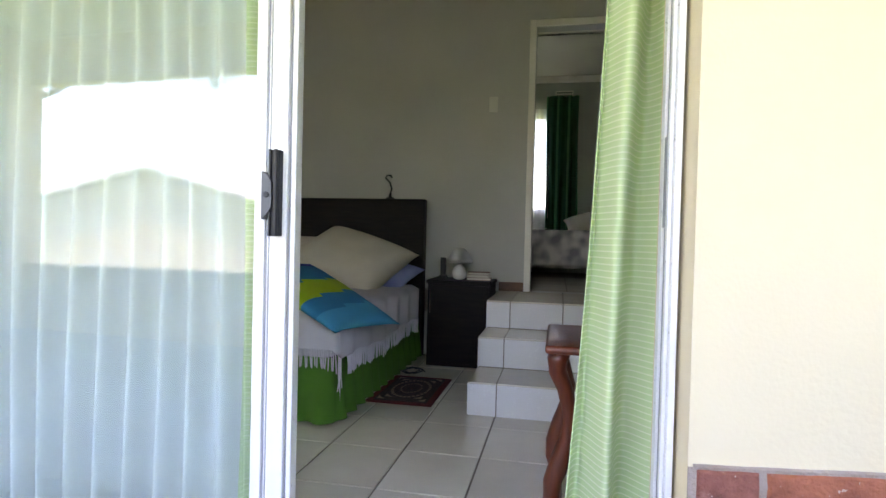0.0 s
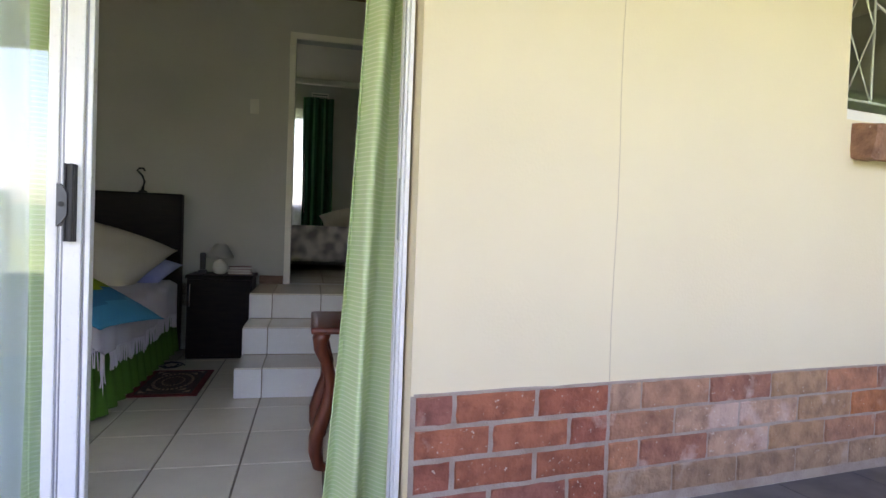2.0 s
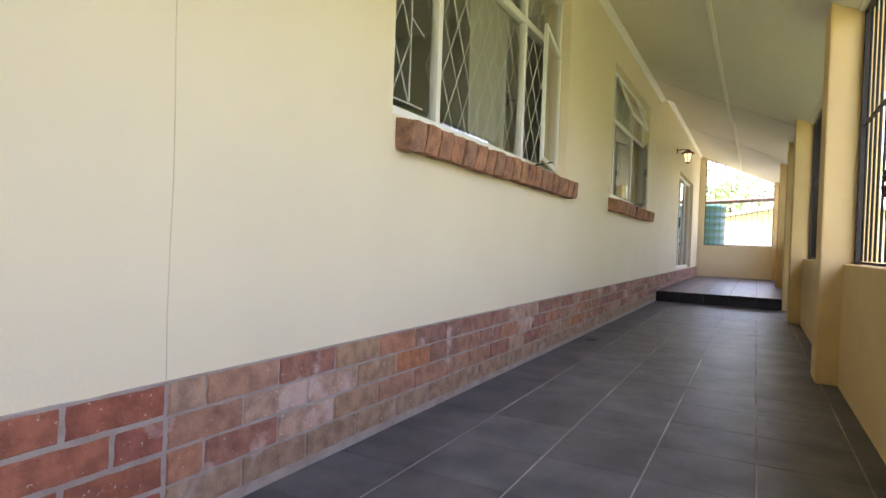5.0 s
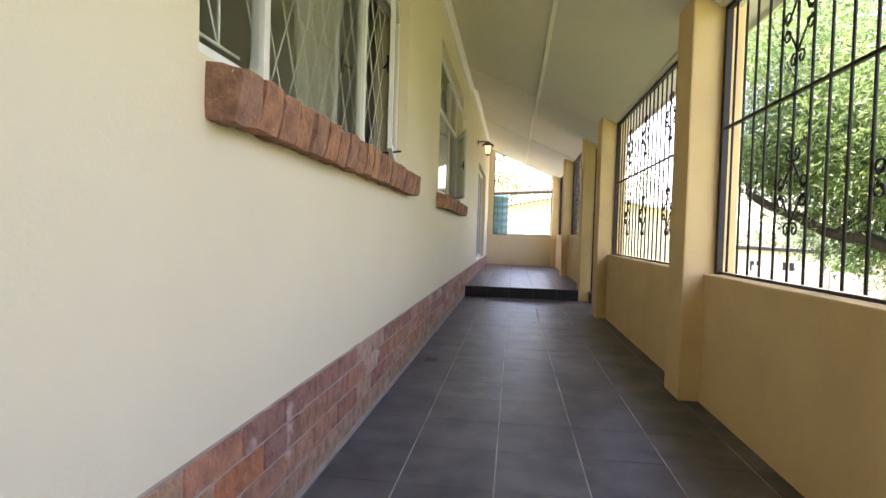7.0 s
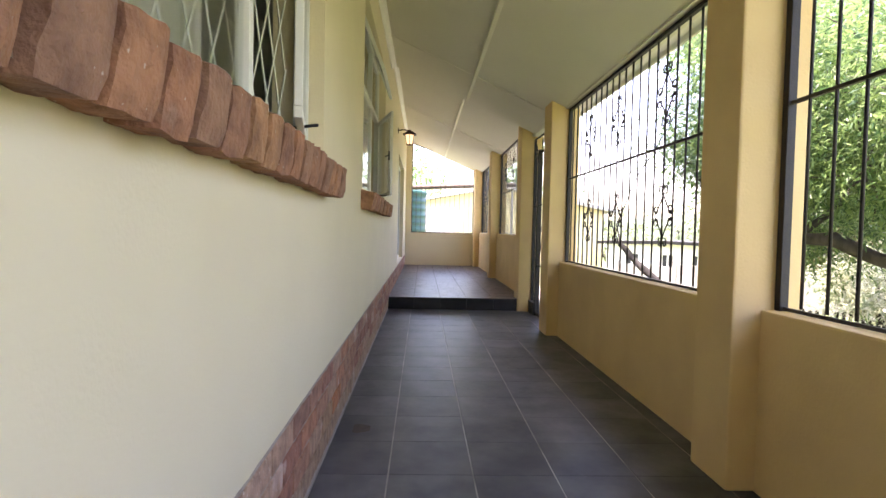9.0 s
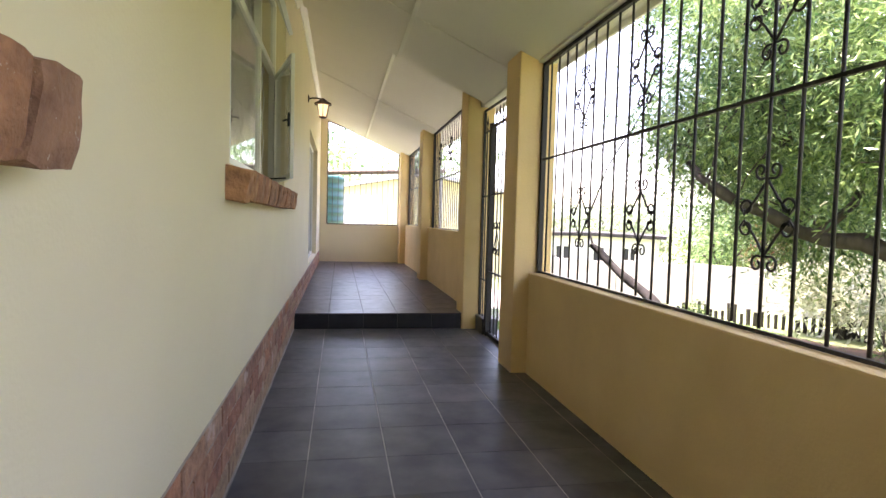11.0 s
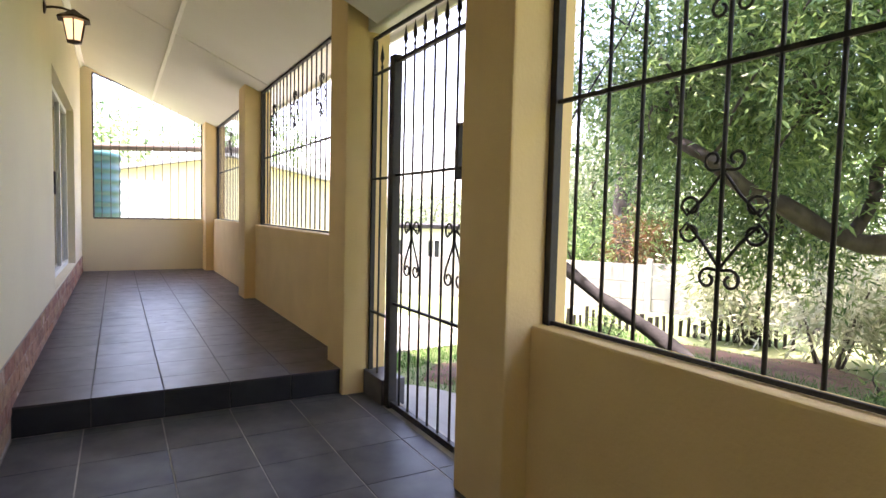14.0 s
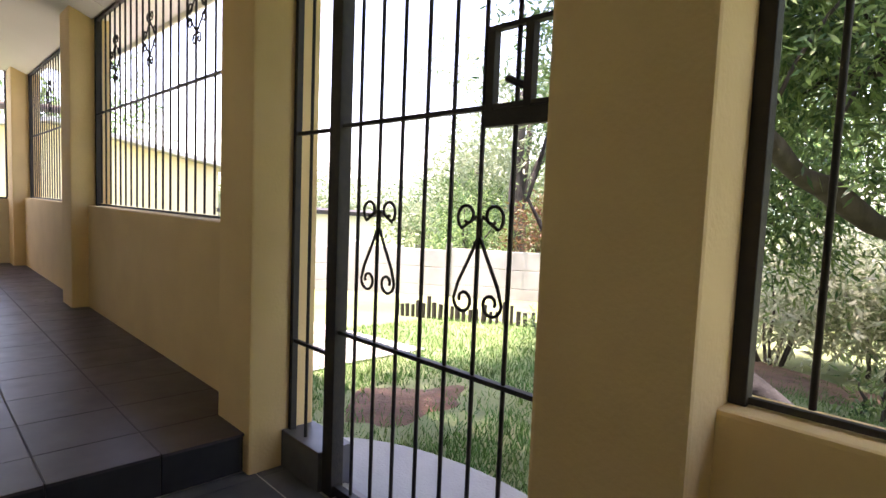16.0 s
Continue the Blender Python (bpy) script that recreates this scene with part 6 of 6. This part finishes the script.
far_tree(17.0, -12.5, 2.6, 1.5, 53, LEAF, 2600, 0.22)
far_tree(14.5, -14.5, 5.0, 2.5, 54)
far_tree(11.0, -13.0, 5.2, 2.6, 55, LEAF)
far_tree(6.5, -12.5, 5.0, 2.6, 56)
far_tree(1.5, -11.5, 5.5, 2.6, 57, LEAF)
far_tree(30.5, -21.0, 4.4, 2.6, 58)
far_tree(37.0, 1.0, 7.4, 3.4, 59, LEAF, 3000, 0.4, "yellow green tree behind the yellow house")
far_tree(38.0, -4.5, 9.4, 4.2, 60, LEAF, 3000, 0.4, "yellow green tree behind the yellow house")
far_tree(36.0, 7.0, 5.6, 3.2, 61, LEAF, 2600, 0.4, "yellow green tree behind the yellow house")
far_tree(17.0, -9.0, 2.1, 1.4, 62, LEAF, 4200, 0.13, "bright green bush against the grey wall")
far_tree(18.6, -10.6, 2.6, 1.5, 63, LEAF_DARK, 3600, 0.15, "bright green bush against the grey wall")
far_tree(20.5, -13.0, 5.2, 2.4, 64, LEAF_FAR, 5000, 0.22)
far_tree(16.2, -9.8, 6.4, 1.8, 90, LEAF_FAR, 6000, 0.16, "tall grey green tree behind the grey wall")
far_tree(14.0, -9.9, 5.2, 2.0, 65, LEAF_DARK, 6000, 0.17)
far_tree(11.6, -9.2, 4.6, 1.9, 66, LEAF, 6000, 0.15)
far_tree(8.6, -9.4, 4.8, 2.0, 67, LEAF_DARK, 6000, 0.15)
tree("tree", "bare branched tree across the yard", [([(-12.4, -5.2, -0.5), (-12.2, -5.1, 1.2), (-11.3, -5.0, 2.6), (-10.34, -5.0, 3.2), (-9.27, -5.0, 3.52), (-8.2, -5.0, 4.1)], 0.12, 0.022),
     ([(-10.34, -5.0, 3.2), (-9.5, -4.9, 3.15), (-8.7, -4.9, 2.95)], 0.018, 0.006), ([(-9.27, -5.0, 3.52), (-8.3, -5.0, 3.4), (-7.6, -4.9, 3.45)], 0.014, 0.005),
     ([(-8.2, -5.0, 4.1), (-6.9, -5.0, 3.75), (-6.1, -5.0, 3.55), (-5.75, -5.0, 3.2), (-5.6, -5.0, 2.85)], 0.022, 0.007), ([(-6.9, -5.0, 3.75), (-6.3, -4.9, 3.2), (-6.15, -4.9, 2.9)], 0.012, 0.004)],
     [(-6.2, -5.0, 3.5, 0.45), (-8.0, -5.0, 4.0, 0.5)], 160, 0.08, LEAF, 71)

# hills all round
def hills(name, dist, h, seed, a0, a1, label):
    bm = bm_new()
    rows = []
    n = 90
    for k in range(n + 1):
        a = a0 + (a1 - a0) * k / n
        hh = h * (0.55 + 0.45 * noise.noise(Vector((a * 2.1, seed, 0))) + 0.25 * noise.noise(Vector((a * 7, seed, 4))) + 0.06 * noise.noise(Vector((a * 40, seed, 9))))
        c, s = math.cos(a), math.sin(a)
        rows.append([bm.verts.new((c * dist * q, s * dist * q, z)) for q, z in ((0.72, -3.5), (0.88, hh * 0.55 - 1), (1.0, hh), (1.2, -4))])
    for p, q in zip(rows, rows[1:]):
        for j in range(3):
            bm.faces.new((p[j], q[j], q[j + 1], p[j + 1]))
    whole(name, bm, HILL, label, "hill", "structure", True)


hills("backdrop", 160, 11, 3.0, -math.pi, 0.6, "wooded hills in the distance")


# ---- pieces of walls and floors ----
def brick_mesh(L, H, seed, joint, material):
    """A brick with uneven face and worn arrises: rings of points from the wall to the face."""
    bm = bm_new()
    nx, nz = 6, 3
    j = joint

    def at(u, w, inset, y):
        x, z = j + inset + (L - 2 * j - 2 * inset) * u, j + inset + (H - 2 * j - 2 * inset) * w
        q = Vector((x * 14 + seed * 3.1, z * 16 + seed, y * 30 + seed * 1.7))
        e = 0.0042 if inset < 0.008 else 0.001
        return bm.verts.new((x + e * noise.noise(q * 1.7), y + 0.0025 * noise.noise(q + Vector((7, 0, 0))), z + e * noise.noise(q * 1.7 + Vector((0, 9, 0)))))
    rim = [(k / nx, 0) for k in range(nx)] + [(1, k / nz) for k in range(nz)] + [(1 - k / nx, 1) for k in range(nx)] + [(0, 1 - k / nz) for k in range(nz)]
    rings = [[at(u, w, i, y) for u, w in rim] for i, y in ((0.0, 0.04), (0.0, 0.003), (0.005, -0.005))]
    n = len(rim)
    for p, q in zip(rings, rings[1:]):
        for k in range(n):
            bm.faces.new((p[k], p[(k + 1) % n], q[(k + 1) % n], q[k]))
    bm.faces.new(rings[-1])
    return mesh_of("brick", bm, M[material])


PLINTH, COURSE = 0.455, 0.106
bm = bm_new()
box(bm, 0.18, END_X, FY + 0.0005, FY + 0.05, -0.05, PLINTH - 0.004)
# uneven smear of mortar and paint where the plaster meets the bricks
tube(bm, [(0.19 + 0.1 * k, FY + 0.004 + 0.003 * noise.noise(Vector((k * 0.7, 0, 0))), PLINTH - 0.004 + 0.004 * noise.noise(Vector((k * 1.1, 3, 0)))) for k in range(179)], 0.0065, 6)
plinth = whole("wall_plinth", bm, M["mortar"], "weathered red and pink face brick plinth along the wall", "brick plinth", "structure")
meshes = {}
rng = random.Random(11)
# bricks that stand out: (course, number after the joint)
ODD = {(2, 1): "brick_pale", (2, 2): "brick_pale", (2, 4): "brick_orange", (1, 2): "brick_pale", (3, 9): "brick_pale", (2, 9): "brick_pale", (1, 14): "brick_orange", (2, 21): "brick_pale", (3, 27): "brick_orange"}


def lay(a, b, course, start, joint, kinds):
    x, k = a, 0
    z = PLINTH - (4 - course) * COURSE
    while x < b - 0.02:
        pitch = 0.296 if x < 0.90 else 0.318
        L = min(start if k == 0 else pitch, b - x)
        if L > 0.05:
            kind = kinds
            if kinds == "brick_old":
                kind = ODD.get((course, k), "brick_dusty" if course == 0 else "brick_old")
            key = (round(L, 2), rng.randrange(4), kind)
            if key not in meshes:
                meshes[key] = brick_mesh(L, COURSE, key[1] + key[0], joint, kind)
            piece("brick", meshes[key], plinth, Matrix.Translation((x, FY - 0.001 + rng.uniform(-0.0015, 0.0015), z)))
        x += L
        k += 1


for c in range(4):
    lay(0.188, 0.912, c, 0.138 if c % 2 else 0.268, 0.0075, "brick")
    lay(0.914, END_X - 0.02 if c else STEP_X, c, 0.137 if c % 2 else 0.292, 0.004, "brick_old")


def tile_mesh(a, b, material, joint=0.0036, t=0.012, cross=None):
    bm = bm_new()
    c = 0.0012
    jx = joint if cross is None else cross
    lo = [bm.verts.new((x, y, -t)) for x, y in ((jx, joint), (a - jx, joint), (a - jx, b - joint), (jx, b - joint))]
    mi = [bm.verts.new((v.co.x, v.co.y, -c)) for v in lo]
    hi = [bm.verts.new((x, y, 0)) for x, y in ((jx + c, joint + c), (a - jx - c, joint + c), (a - jx - c, b - joint - c), (jx + c, b - joint - c))]
    for p, q in ((lo, mi), (mi, hi)):
        for k in range(4):
            bm.faces.new((p[k], p[(k + 1) % 4], q[(k + 1) % 4], q[k]))
    bm.faces.new(hi)
    return mesh_of("tile", bm, material)


def lay_tiles(parent, x0, x1, ys, material, z, pitch, off=0.0):
    cache = {}
    for y0, y1 in zip(ys, ys[1:]):
        x = x0
        nxt = x0 + off if off else x0 + pitch
        while x < x1 - 0.01:
            e = min(nxt, x1)
            key = (round(e - x, 3), round(y1 - y0, 3))
            if key not in cache:
                cache[key] = tile_mesh(*key, material, cross=0.0016)
            piece("tile", cache[key], parent, Matrix.Translation((x, y0, z)))
            x, nxt = e, nxt + pitch


TY = [-0.885, -0.75, -0.355, 0.045, 0.445, 0.857, 1.198]
lay_tiles(floor_low, -1.96, STEP_X, TY, M["tile"], 0.0, 0.4305, 0.26)
lay_tiles(floor_up, STEP_X - 0.004, 15.2, [-0.885, -0.36, 0.04, 0.43, 0.82, 1.198], M["tile_up"], UP, 0.40, 0.30)
bm = bm_new()
for i in range(8):
    for y0, y1 in zip((-0.885, -0.36, 0.04, 0.43, 0.82), (-0.36, 0.04, 0.43, 0.82, 1.198)):
        box(bm, 15.2 + i * 0.4 + 0.004, 15.2 + i * 0.4 + 0.396 if i < 7 else END_X - 0.005, y0 + 0.004, y1 - 0.004, UP - 0.01, UP)
far = part("far_tiles", bm, M["tile_up"], floor_up)
far["kind"] = "stuff"
bm = bm_new()
for i in range(7):
    for y0, y1 in zip(TY, TY[1:]):
        box(bm, -1.96 - (i + 1) * 0.43 + 0.004, -1.96 - i * 0.43 - 0.004, y0 + 0.004, y1 - 0.004, -0.012, 0.0)
west = part("west_tiles", bm, M["tile"], floor_low)
west["kind"] = "stuff"
# tiled upstand beside the gate, at the step's end
bm = bm_new()
box(bm, 10.075, STEP_X - 0.004, -1.05, -0.875, -0.05, UP - 0.006, 0.003)
whole("floor_kerb", bm, M["tile"], "low dark tiled upstand under the gate's side panel", "kerb", "structure")
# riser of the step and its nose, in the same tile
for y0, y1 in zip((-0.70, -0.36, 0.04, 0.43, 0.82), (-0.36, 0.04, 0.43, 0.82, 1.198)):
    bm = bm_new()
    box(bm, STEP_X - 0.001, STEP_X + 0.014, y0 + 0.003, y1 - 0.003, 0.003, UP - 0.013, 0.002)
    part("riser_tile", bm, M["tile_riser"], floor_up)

# bedroom and inner room tiles
def room_tiles(parent, us, vs, z):
    cache = {}
    for u0, u1 in zip(us, us[1:]):
        for v0, v1 in zip(vs, vs[1:]):
            key = (round(u1 - u0, 3), round(v1 - v0, 3))
            if key not in cache:
                cache[key] = tile_mesh(*key, M["in_tile"], 0.0045)
            piece("tile", cache[key], parent, Matrix.Translation((u0, v0, z)))


room_tiles(floor_in, [-0.14 + 0.36 * k for k in range(-7, 4)], [1.64 + 0.425 * k for k in range(-4, 5)], BF)
room_tiles(floor_2, [-0.10 + 0.36 * k for k in range(-2, 5)], [BWALL + 0.0, BWALL + 0.36, BWALL + 0.78, BWALL + 1.2, BWALL + 1.62, BWALL + 2.04], UF)
